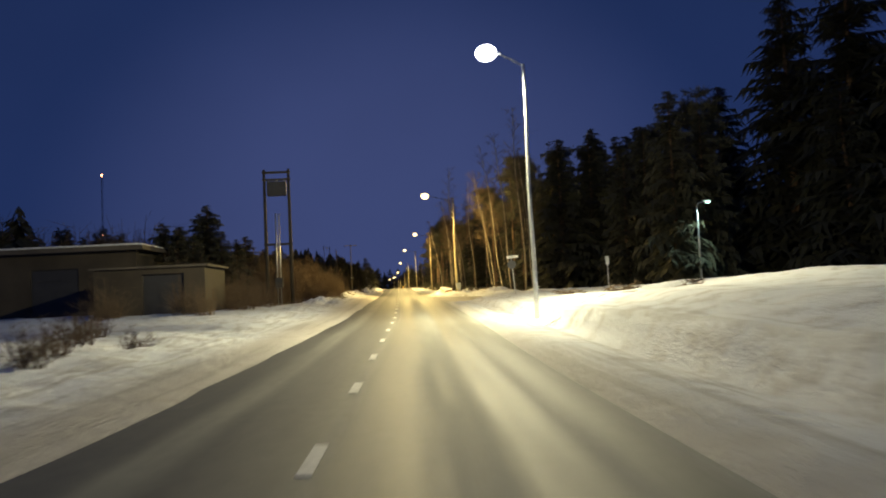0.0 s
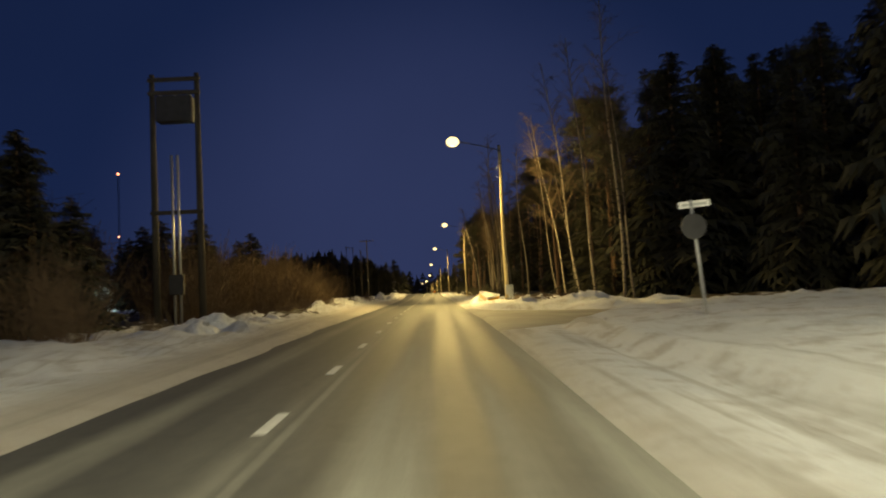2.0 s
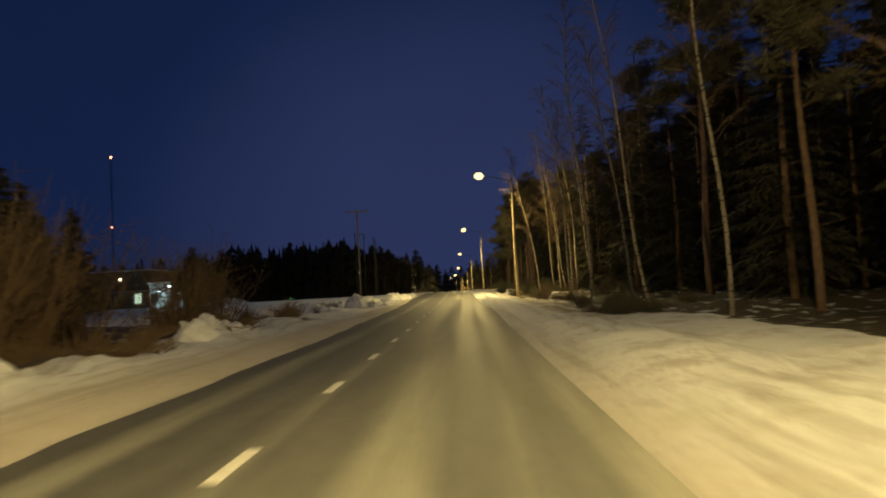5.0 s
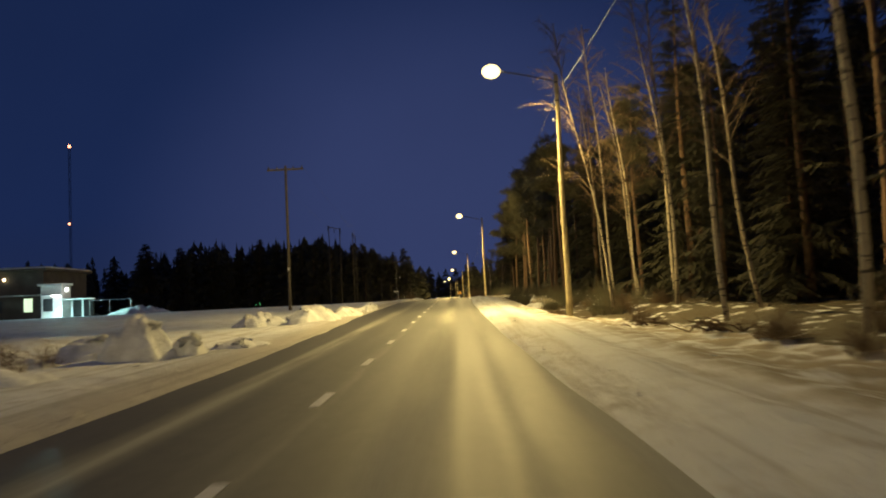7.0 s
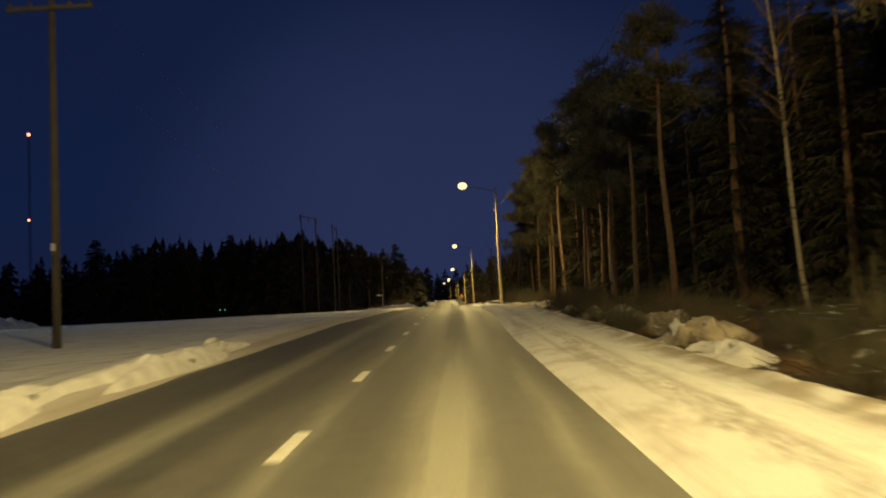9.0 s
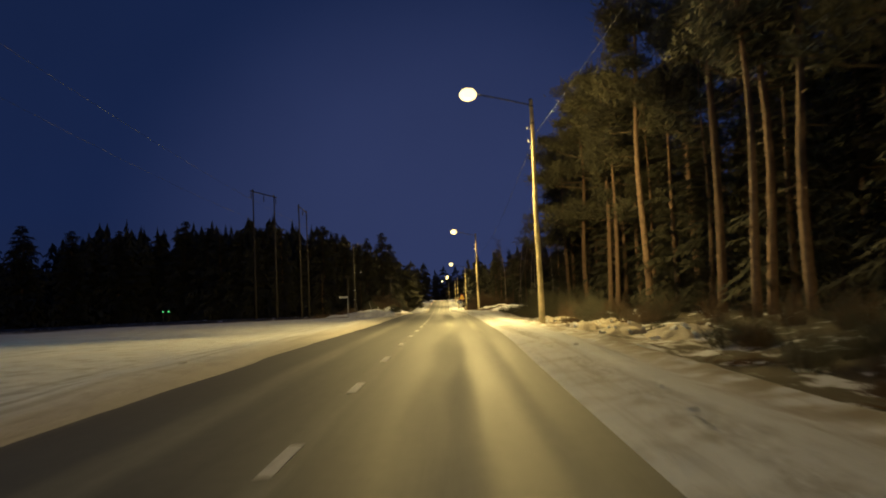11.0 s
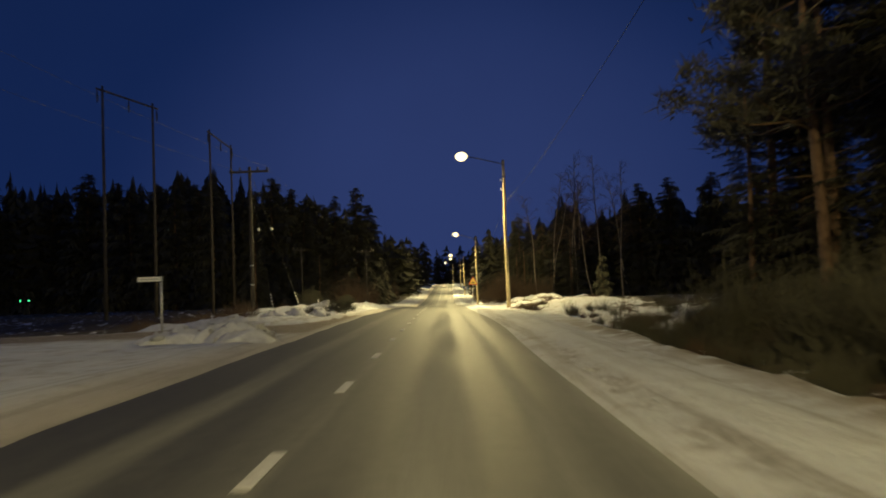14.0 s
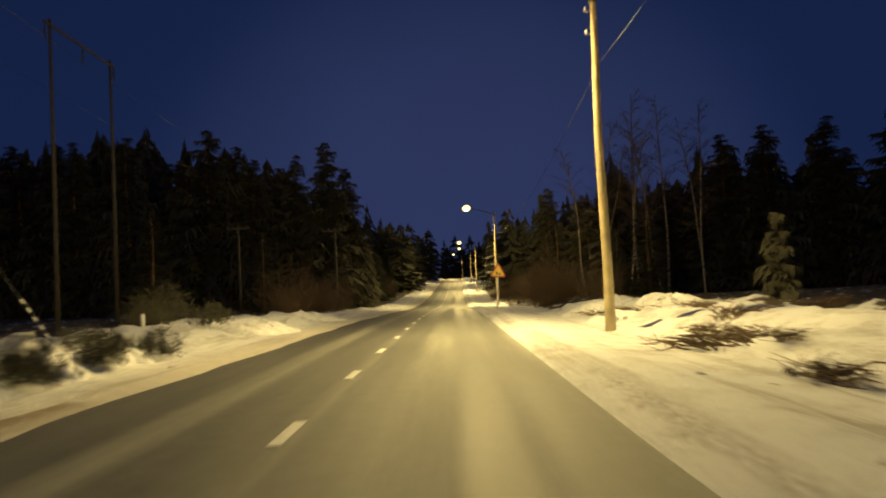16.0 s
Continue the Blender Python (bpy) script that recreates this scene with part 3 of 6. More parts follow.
    level = np.interp(y, [250, 270, 390, 410], [0.0, 0.45, 0.5, 0.0]) + np.interp(y, [260, 290, 330, 390], [0.0, 0.7, 0.8, 0.0])
    far = level * np.where(off > 0, 0.2, 0.8) * sm(np.abs(off), 6, 15) + sm(np.abs(off), 25, 90) * (0.8 * wave(off, y, 40, 4) + 0.3)
    return np.where(s < 0.05, bed, 0.02 + np.where(off > 0, r, q)) + far


def gz(x, y):
    """Ground height under a place."""
    return float(road_z(y) + land(np.array(x - road_x(y)), np.array(float(y))))


def gz_many(x, y):
    x, y = np.asarray(x, float), np.asarray(y, float)
    return road_z(y) + land(x - road_x(y), y)


def strip(name, offs, ys, zfun, material):
    """A sheet laid along the road, with the metres across and along as its UV map."""
    offs, ys = np.asarray(offs, float), np.asarray(ys, float)
    o, yy = np.meshgrid(offs, ys)
    v = np.stack([o + road_x(yy), yy, road_z(yy) + zfun(o, yy)], -1).reshape(-1, 3)
    n, m = len(offs), len(ys)
    i = (np.arange(m - 1)[:, None] * n + np.arange(n - 1)[None]).reshape(-1)
    f = np.stack([i, i + 1, i + n + 1, i + n], 1)
    me = bpy.data.meshes.new(name)
    me.from_pydata(v.tolist(), [], f.tolist())
    lay = me.uv_layers.new(name="UVMap")
    flat = np.stack([o, yy], -1).reshape(-1, 2)[f.reshape(-1)]
    lay.data.foreach_set("uv", flat.astype(np.float32).reshape(-1))
    me.materials.append(material)
    me.polygons.foreach_set("use_smooth", [True] * len(me.polygons))
    return new(name, me)


near = np.arange(-12.0, 12.01, 0.22)
left_far, right_far = -12 - np.cumsum(1.09 ** np.arange(58) * 0.28), 12 + np.cumsum(1.09 ** np.arange(58) * 0.28)
ground_y = np.r_[np.arange(-40, -5, 2.0), np.arange(-5, 262, 0.4), np.arange(262, 420, 1.5), 420 + np.cumsum(1.12 ** np.arange(42) * 1.6)]
ground = tagged(strip("ground", np.r_[left_far[::-1], near, right_far], ground_y, land, SNOW), "uneven roadside snow with slush along the asphalt", "ground", kind="structure")
road = tagged(strip("road", np.r_[-3.35, np.linspace(-3.1, 3.1, 33), 3.35], np.r_[np.arange(-40, 300, 1.0), np.arange(300, 500, 3.0)], lambda o, y: -0.0032 * o * o - 0.14 * sm(np.abs(o), 3.1, 3.35) + 0 * y, ASPHALT), "salt-stained winter asphalt road with worn wheel tracks", "road", kind="structure")
# worn centre-line dashes, one metre long
dash_geo = Geo().box((-0.055, -0.5, 0.0), (0.055, 0.5, 0.006))
dash_mesh = dash_geo.mesh("lane_dash", LINE)
for k in range(-11, 84):
    y = 41.8 + 4.033 * k
    ob = new("lane_dash", dash_mesh)
    ob.parent = road
    slope = float((road_z(y + 1) - road_z(y - 1)) / 2)
    turn = float((road_x(y + 1) - road_x(y - 1)) / 2)
    ob.matrix_basis = Matrix.Translation((float(road_x(y)), y, float(road_z(y)) + 0.002)) @ Euler((math.atan(slope), 0, -math.atan(turn))).to_matrix().to_4x4()


# ---- street lamps ----
def street_lamp(m, height, reach, lamp_z, wood, lens, label, head_tilt=8):
    """A pole with a curved arm over the road and a long luminaire with a glowing bowl."""
    t = thing("street_lamp", m, label, "street lamp", "street lamps along the road")
    r = 0.125 if wood else 0.085
    segs = 9
    part("pole", Geo().tube([(0.02 * math.sin(i), 0, -0.4 + (height + 0.4) * i / segs) for i in range(segs + 1)], [r * (1 - 0.42 * i / segs) for i in range(segs + 1)], 12), WOODPOLE if wood else STEEL, t, smooth=True)
    z0 = height - (0.22 if wood else 0.05)
    end = reach - 0.38
    arm = [(-end * u, 0, z0 + (lamp_z + 0.08 - z0) * (0.8 * u + 0.2 * math.sin(u * math.pi / 2))) for u in (i / 8 for i in range(9))]
    part("arm", Geo().tube(arm, [0.028] * 9, 8), DARKSTEEL if wood else STEEL, t, smooth=True)
    if wood:
        for z in (height - 1.2, height - 1.74):
            part("insulator", Geo().tube([(-r * 0.6, 0, z), (-r * 0.6 - 0.09, 0, z), (-r * 0.6 - 0.10, 0, z + 0.03), (-r * 0.6 - 0.10, 0, z + 0.11)], [0.012, 0.012, 0.035, 0.022], 8), WHITE, t, "small white insulator")
        for z in (z0 - 0.05, z0 - 0.75):
            part("pole_band", Geo().tube([(0, 0, z - 0.03), (0, 0, z + 0.03)], [r * 0.75] * 2, 12), DARKSTEEL, t)
        part("pole_cap", Geo().tube([(0, 0, height - 0.01), (0, 0, height + 0.03), (0, 0, height + 0.06)], [r * 0.68, r * 0.66, 0.02], 10), DARKSTEEL, t)
    e = Vector(arm[-1])
    rot = Matrix.Translation(e) @ Euler((0, radians(head_tilt), 0)).to_matrix().to_4x4()
    g = Geo()
    prof = ((0.12, 0.05), (0.0, 0.08), (-0.18, 0.14), (-0.40, 0.16), (-0.62, 0.12), (-0.72, 0.03))
    k0 = []
    for x, w in prof:
        k0.append(len(g.v))
        for j in range(10):
            q = math.pi * j / 9
            g.v.append(tuple(rot @ Vector((x, w * math.cos(q), 0.6 * w * math.sin(q)))))
    for a, b in zip(k0, k0[1:]):
        g.f += [(a + j, b + j, b + j + 1, a + j + 1) for j in range(9)] + [(a + 9, b + 9, b, a)]
    head = part("lamp_head", g, GREYBOX, t, smooth=True)
    b = Geo()
    c = rot @ Vector((-0.38, 0, -0.03))
    b.blob(c, (0.36, 0.26, 0.27), 0.0, 16, 10)
    part("lens", b, lens, head, "glowing lamp bowl", smooth=True)
    return m @ c


LAMPS = [
    # pole x, y, top; lamp x, z; wooden; lens
    (4.40, 24.3, 8.59, 3.21, 8.89, False, COOL_GLASS, "tall galvanised steel street lamp with a white light"),
    (5.22, 67.8, 9.71, 2.72, 9.95, True, WARM_GLASS, "wooden pole street lamp with a warm light beside a cabinet"),
    (5.56, 126.5, 11.05, 3.13, 11.24, True, WARM_GLASS, "wooden pole street lamp with a yellow light"),
    (4.44, 184.0, 11.88, 1.90, 12.12, True, WARM_GLASS, "wooden pole street lamp with a yellow light"),
    (3.32, 238.8, 11.22, 0.88, 11.45, True, WARM_GLASS, "wooden pole street lamp with a yellow light"),
    (2.46, 290.0, 9.85, 0.00, 10.20, True, WARM_GLASS, "wooden pole street lamp with a yellow light"),
    (0.95, 346.0, 9.56, -1.60, 9.75, True, WARM_GLASS, "wooden pole street lamp with a yellow light"),
    (0.10, 400.0, 10.60, -2.45, 10.90, True, WARM_GLASS, "wooden pole street lamp with a yellow light"),
    (-2.60, 452.0, 11.00, -5.10, 11.30, True, WARM_GLASS, "wooden pole street lamp with a yellow light"),
]


def spot(name, place, colour, power, aim=(0, 0, -1), size=158, blend=0.55):
    d = bpy.data.lights.new(name, "SPOT")
    d.energy, d.color, d.spot_size, d.spot_blend, d.shadow_soft_size = power, colour, radians(size), blend, 0.16
    ob = new(name, d)
    ob.matrix_basis = look(place, Vector(place) + Vector(aim))
    return ob


bases = []
for x, y, top, lx, lz, wood, lens, label in LAMPS:
    z = gz(x, y)
    bowl = street_lamp(Matrix.Translation((x, y, z)), top - z, x - lx, lz - z, wood, lens, label)
    bases.append((x, y, top, wood))
    warm = lens is WARM_GLASS
    # the luminaire throws its light up and down the road
    for sign in (-1, 1) if y < 350 else (-1,):
        spot("lamp_light", bowl + Vector((0, 0, -0.50)), SODIUM if warm else COOL, (LAMP_POWER if y < 280 else 1.15 * LAMP_POWER) if warm else LAMP1_POWER, (0.0, sign * 1.7, -1), 164, 0.8)

# overhead cable from pole to pole, hung lower further on
hang = (0.5, 0.5, 0.55, 1.4, 2.4, 2.0, 1.5, 1.0, 1.0)
for k in range(1, 6):
    (xa, ya, za, wa), (xb, yb, zb, wb) = bases[k], bases[k + 1]
    a, b = Vector((xa + 0.12, ya, za - hang[k])), Vector((xb + 0.12, yb, zb - hang[k + 1]))
    pts = [a.lerp(b, u) + Vector((0, 0, -(1.25 if k == 5 else 0.9) * 4 * u * (1 - u))) for u in (i / 24 for i in range(25))]
    solid("overhead_cable", Geo().tube(pts, [0.007] * 25, 6), CABLE, Matrix(), "bundled overhead cable slung between lamp poles", "cable", "overhead cables", smooth=True)

# lamp of the side street, white-green
def side_lamp(x, y, hgt):
    t = thing("street_lamp", Matrix.Translation((x, y, gz(x, y))), "slim steel side-street lamp with a greenish white light", "street lamp")
    part("pole", Geo().tube([(0, 0, -0.4), (0, 0, hgt * 0.5), (0, 0, hgt)], [0.09, 0.075, 0.055], 10), STEEL, t, smooth=True)
    part("arm", Geo().tube([(0, 0, hgt), (0.15, 0, hgt + 0.25), (0.6, 0, hgt + 0.35)], [0.035] * 3, 8), STEEL, t, smooth=True)
    head = part("lamp_head", Geo().blob((0.8, 0, hgt + 0.42), (0.34, 0.16, 0.10), 0, 12, 6), GREYBOX, t, smooth=True)
    part("lens", Geo().blob((0.85, 0, hgt + 0.33), (0.22, 0.14, 0.12), 0, 12, 6), GREEN_GLASS, head, "greenish glowing bowl", smooth=True)
    spot("lamp_light", (x + 0.85, y, gz(x, y) + hgt + 0.15), (0.66, 1.0, 0.86), 420, (-0.2, -0.3, -1), 128)


side_lamp(22.6, 55.5, 6.1)


# ---- trees ----
def spruce(h, r, seed, low=0.06):
    random.seed(seed)
    trunk = Geo().tube([(0.05 * math.sin(i * 1.3 + seed), 0.05 * math.cos(i + seed), -0.5 + (h + 0.3) * i / 7) for i in range(8)], [0.012 * h * (1 - 0.95 * i / 7) + 0.01 for i in range(8)], 7)
    g = Geo()
    whorls = int(h * 3.4) + 8
    for w in range(whorls):
        u = low + (1 - low) * (w + random.uniform(-0.3, 0.3)) / whorls
        u = min(max(u, low), 0.995)
        for k in range(5 + int(3 * (1 - u))):
            reach = r * (1 - u) ** 0.60 * random.uniform(0.55, 1.12) + 0.10
            a = random.uniform(0, 6.283)
            d = Vector((math.cos(a), math.sin(a), 0))
            side = Vector((-d.y, d.x, 0))
            L = reach * random.uniform(0.6, 1.1)
            droop = random.uniform(0.25, 0.55) * L * (1.15 - u)
            base = Vector((0, 0, min(h * 0.985, h * (u + random.uniform(-0.045, 0.03)))))
            spine = [base + d * (L * q) + Vector((0, 0, -droop * q * q + 0.10 * L * q)) for q in (0.0, 0.4, 0.75, 1.0)]
            wd = 0.30 * L + 0.06 + 0.16 * u
            for i in range(3):
                p, q = spine[i], spine[i + 1]
                for sgn in (-1, 1):
                    for rep in range(2):
                        s0 = p.lerp(q, 0.5 * rep)
                        s1 = p.lerp(q, 0.5 * rep + 0.55)
                        tip = s1 + side * sgn * wd * random.uniform(0.6, 1.4) * (1.1 - 0.25 * i) + d * 0.12 * L + Vector((0, 0, -random.uniform(0.15, 0.75) * wd * 1.8))
                        n0 = len(g.v)
                        g.v += [tuple(s0), tuple(s1), tuple(tip)]
                        g.f.append((n0, n0 + 1, n0 + 2))
            n0 = len(g.v)
            g.v += [tuple(spine[2] + side * 0.07 * L), tuple(spine[2] - side * 0.07 * L), tuple(spine[3] + Vector((0, 0, -0.05)))]
            g.f.append((n0, n0 + 1, n0 + 2))
    return trunk, g


def fine_spruce(h, r, seed, low=0.04, n=13):
    """A spruce whose boughs carry many narrow hanging twigs, for the wood's edge."""
    trunk, _ = spruce(h, r, seed, low)
    random.seed(seed + 500)
    g = Geo()
    whorls = int(h * 2.6) + 8
    for w in range(whorls):
        u = min(max(low + (1 - low) * (w + random.uniform(-0.4, 0.4)) / whorls, low), 0.995)
        reach = r * (1 - u) ** 0.65 * random.uniform(0.7, 1.1) + 0.06
        for k in range(6 + int(3 * (1 - u))):
            a = random.uniform(0, 6.283)
            d, side = Vector((math.cos(a), math.sin(a), 0)), Vector((-math.sin(a), math.cos(a), 0))
            L = reach * random.uniform(0.55, 1.1)
            droop = random.uniform(0.2, 0.5) * L * (1.15 - u)
            base = Vector((0, 0, min(h * 0.985, h * (u + random.uniform(-0.022, 0.022)))))
            for q in range(n):
                t0 = 0.15 + 0.85 * (q + random.random()) / n
                p = base + d * (L * t0) + Vector((0, 0, -droop * t0 * t0 + 0.10 * L * t0))
                for sgn in (-1, 1):
                    n0 = len(g.v)
                    w_ = (0.28 * L + 0.08) * (1.15 - 0.7 * t0) * random.uniform(0.6, 1.3)
                    tip = p + side * sgn * w_ + d * w_ * random.uniform(0.3, 0.8) + Vector((0, 0, -w_ * random.uniform(0.1, 0.9)))
                    g.v += [tuple(p - d * 0.46 / n * L), tuple(p + d * 0.46 / n * L), tuple(tip)]
                    g.f.append((n0, n0 + 1, n0 + 2))
    return trunk, g


def needle_tuft(g, c, size, count, up=0.3):
    for _ in range(count):
        d = Vector((random.gauss(0, 1), random.gauss(0, 1), random.gauss(0, 0.7) + up)).normalized()
        o = c + Vector((random.gauss(0, 0.35), random.gauss(0, 0.35), random.gauss(0, 0.22))) * size
        s = d.orthogonal().normalized() * size * 0.05
        k = len(g.v)
        g.v += [tuple(o - s), tuple(o + s), tuple(o + d * size * random.uniform(0.4, 0.8))]
        g.f.append((k, k + 1, k + 2))


def pine(h, seed, bare=0.5, spread=2.4, lean=0.0):
    random.seed(seed)
    trunk, g, limbs = Geo(), Geo(), Geo()
    line = [Vector((lean * h * i / 9 + 0.12 * math.sin(i * 0.9 + seed), 0.10 * math.cos(i * 0.7 + seed), -0.5 + (h + 0.2) * i / 9)) for i in range(10)]
    trunk.tube(line, [0.011 * h * (1 - 0.85 * i / 9) + 0.015 for i in range(10)], 8)
    for k in range(30):
        u = bare + (1 - bare) * random.random() ** 0.9
        i = min(8, int(u * 9))
        p = line[i].lerp(line[i + 1], u * 9 - i)
        a = random.uniform(0, 6.283)
        L = spread * (1.15 - 0.75 * (u - bare) / (1 - bare)) * random.uniform(0.5, 1.1)
        q = p + Vector((math.cos(a) * L, math.sin(a) * L, L * random.uniform(0.0, 0.5)))
        mid_ = p.lerp(q, 0.5) + Vector((0, 0, -0.08 * L))
        limbs.tube([p, mid_, q], [0.045, 0.03, 0.012], 4, False)
        for _ in range(4):
            needle_tuft(g, p.lerp(q, random.uniform(0.45, 1.08)) + Vector((random.gauss(0, 0.25), random.gauss(0, 0.25), random.gauss(0, 0.15))), random.uniform(0.55, 0.95), 60)
    for k in range(9):  # dead lower branches
        u = random.uniform(0.22, bare)
        i = min(8, int(u * 9))
        p = line[i].lerp(line[i + 1], u * 9 - i)
        a, L = random.uniform(0, 6.283), random.uniform(0.5, 1.7)
        limbs.tube([p, p + Vector((math.cos(a) * L, math.sin(a) * L, random.uniform(-0.3, 0.25)))], [0.022, 0.006], 4, False)
    return trunk, g, limbs


def birch(h, seed, lean=0.0, twigs=34):
    random.seed(seed)
    trunk, g = Geo(), Geo()
    line = [Vector((lean * h * (i / 9) + 0.16 * math.sin(i * 0.8 + seed), 0.15 * math.cos(i * 0.6 + seed), -0.5 + (h + 0.3) * i / 9)) for i in range(10)]
    trunk.tube(line, [0.0048 * h * (1 - 0.88 * i / 9) + 0.012 for i in range(10)], 8)
    for k in range(twigs):
        u = 0.38 + 0.6 * k / twigs
        i = min(8, int(u * 9))
        p = line[i].lerp(line[i + 1], u * 9 - i)
        a = random.uniform(0, 6.283)
        L = (2.6 * (1.15 - u) + 0.5) * random.uniform(0.6, 1.1)
        d = Vector((math.cos(a), math.sin(a), random.uniform(0.7, 1.4))).normalized()
        q = p + d * L
        m_ = p.lerp(q, 0.5) + Vector((0, 0, 0.06 * L))
        g.tube([p, m_, q], [0.024, 0.014, 0.005], 3, False)
        for _ in range(9):
            s = m_.lerp(q, random.uniform(-0.5, 1.0))
            e = s + Vector((d.x + random.gauss(0, 0.6), d.y + random.gauss(0, 0.6), random.uniform(-0.2, 0.9))) * L * random.uniform(0.15, 0.38)
            g.tube([s, s.lerp(e, 0.55) + Vector((0, 0, 0.03)), e], [0.008, 0.005, 0.003], 3, False)
            for _ in range(2):
                s2 = s.lerp(e, random.uniform(0.3, 0.9))
                g.tube([s2, s2 + Vector((random.gauss(0, 0.25), random.gauss(0, 0.25), random.uniform(-0.25, 0.25)))], [0.004, 0.002], 3, False)
    return trunk, g


def bush(r, h, seed, stems=70, tall=1.0):
    random.seed(seed)
    g, twigs = Geo(), Geo()
    for _ in range(stems):
        a, s = random.uniform(0, 6.283), random.random() ** 0.5
        p = Vector((math.cos(a) * r * 0.45 * s, math.sin(a) * r * 0.45 * s, -0.1))
        lobe = 0.8 + 0.25 * math.sin(3 * a + seed) + 0.15 * math.sin(7 * a + 2 * seed)
        q = Vector((math.cos(a) * r * s * lobe, math.sin(a) * r * s * lobe, h * random.uniform(0.35, 1.15) * (1.05 - 0.35 * s * s) * lobe))
        m_ = p.lerp(q, 0.5) + Vector((random.gauss(0, 0.08), random.gauss(0, 0.08), 0.05))
        g.tube([p, m_, q], [0.014, 0.010, 0.004], 3, False)
        for _ in range(5):
            b = m_.lerp(q, random.uniform(-0.6, 0.9))
            twigs.tube([b, b + Vector((random.gauss(0, 0.28), random.gauss(0, 0.28), random.uniform(0.05, 0.45))) * h * 0.5], [0.007, 0.003], 3, False)
    return g, twigs


def tree_thing(name, label, category, parts):
    t = thing(name, Matrix(), label, category)
    for pname, geo, material in parts:
        o = part(pname, geo, material, t, smooth=pname == "trunk")
        if pname != "trunk":
            o["kind"] = "stuff"
    return t


def footpath(x, y):
    """True on the two narrow paths that lead through the left thicket to the lit yard."""
    first = 47 < y < 128 and abs(x + 0.47 * (y - 31.0) - 1.4) < (2.0 if y < 60 else 2.6)
    return first or (57 < y < 128 and abs(x + 0.576 * (y - 47.35) - 1.6) < 1.5)


def plant(proto, x, y, turn=0.0, size=1.0, wide=None):
    """Stands a copy of a plant on the ground, turned and scaled; the footpath stays free."""
    if x < 0 and footpath(x, y):
        return None
    c = copy_thing(proto, Matrix.Translation((x, y, gz(x, y) - 0.02)) @ Matrix.Rotation(turn, 4, "Z"))
    w = wide * size if wide else size
    c.scale = (w, w, size)
    return c


SPRUCES = [tree_thing("spruce_tree", "tall dark spruce, drooping snowless branches", "tree", (("trunk", a, BARK), ("crown", b, NEEDLE))) for a, b in (fine_spruce(16, 2.9, 11, n=9), fine_spruce(18, 3.2, 12, n=9), fine_spruce(13, 2.7, 13, n=9))]
FAR_SPRUCES = [tree_thing("spruce_tree", "tall dark spruce, drooping snowless branches", "tree", (("trunk", a, BARK), ("crown", b, NEEDLE))) for a, b in (spruce(16, 2.9, 11), spruce(18, 3.2, 12), spruce(13, 2.7, 13))]
EDGE_SPRUCES = [tree_thing("spruce_tree", "dark spruce with drooping boughs at the wood edge", "tree", (("trunk", a, BARK), ("crown", b, NEEDLE))) for a, b in (fine_spruce(14, 2.6, 14, n=18), fine_spruce(16, 2.8, 15, n=18), fine_spruce(11, 2.4, 16, n=18))]
YOUNG = tree_thing("young_spruce", "small dense young spruce in the snow", "tree", tuple(zip(("trunk", "crown"), spruce(3.2, 0.8, 21, 0.02), (BARK, NEEDLE))))
PINES = [tree_thing("pine_tree", "tall pine with a bare reddish trunk", "tree", (("trunk", a, BARK), ("crown", b, PINEGREEN), ("bare_branchwork", c, TWIG))) for a, b, c in (pine(16, 31, 0.5), pine(18, 32, 0.58, 2.6), pine(15, 33, 0.42, 2.8), pine(15, 34, 0.34, 3.6))]
BIRCHES = [tree_thing("birch_tree", "slender leafless birch with pale bark", "tree", (("trunk", a, BIRCH), ("bare_crown", b, TWIG))) for a, b in (birch(14, 41, -0.12), birch(15, 42, -0.08), birch(13, 43, -0.16), birch(16, 44, -0.03))]
BUSHES = [tree_thing(name, label, "bush", tuple(zip(("stem_clump", "twig_spray"), bush(r, h, s, n), (TWIG, TWIG)))) for name, label, r, h, s, n in (("bare_bush", "leafless brown roadside shrub", 1.1, 1.6, 51, 70), ("dry_stalks", "low clump of dry brown stalks standing in snow", 0.7, 0.9, 52, 42), ("willow_thicket", "tall leafless brown willow thicket on the bank", 1.7, 2.8, 53, 84))]
SCRUBS = [tree_thing("scrub_bush", "dull grey-green roadside scrub", "bush", tuple(zip(("stem_clump", "twig_spray"), bush(r, h, s, n), (SCRUB, SCRUB)))) for r, h, s, n in ((1.2, 1.5, 54, 80), (1.6, 2.4, 55, 90))]
protos = SCRUBS + FAR_SPRUCES + SPRUCES + EDGE_SPRUCES + [YOUNG] + PINES + BIRCHES + BUSHES

rnd = random.Random(5)
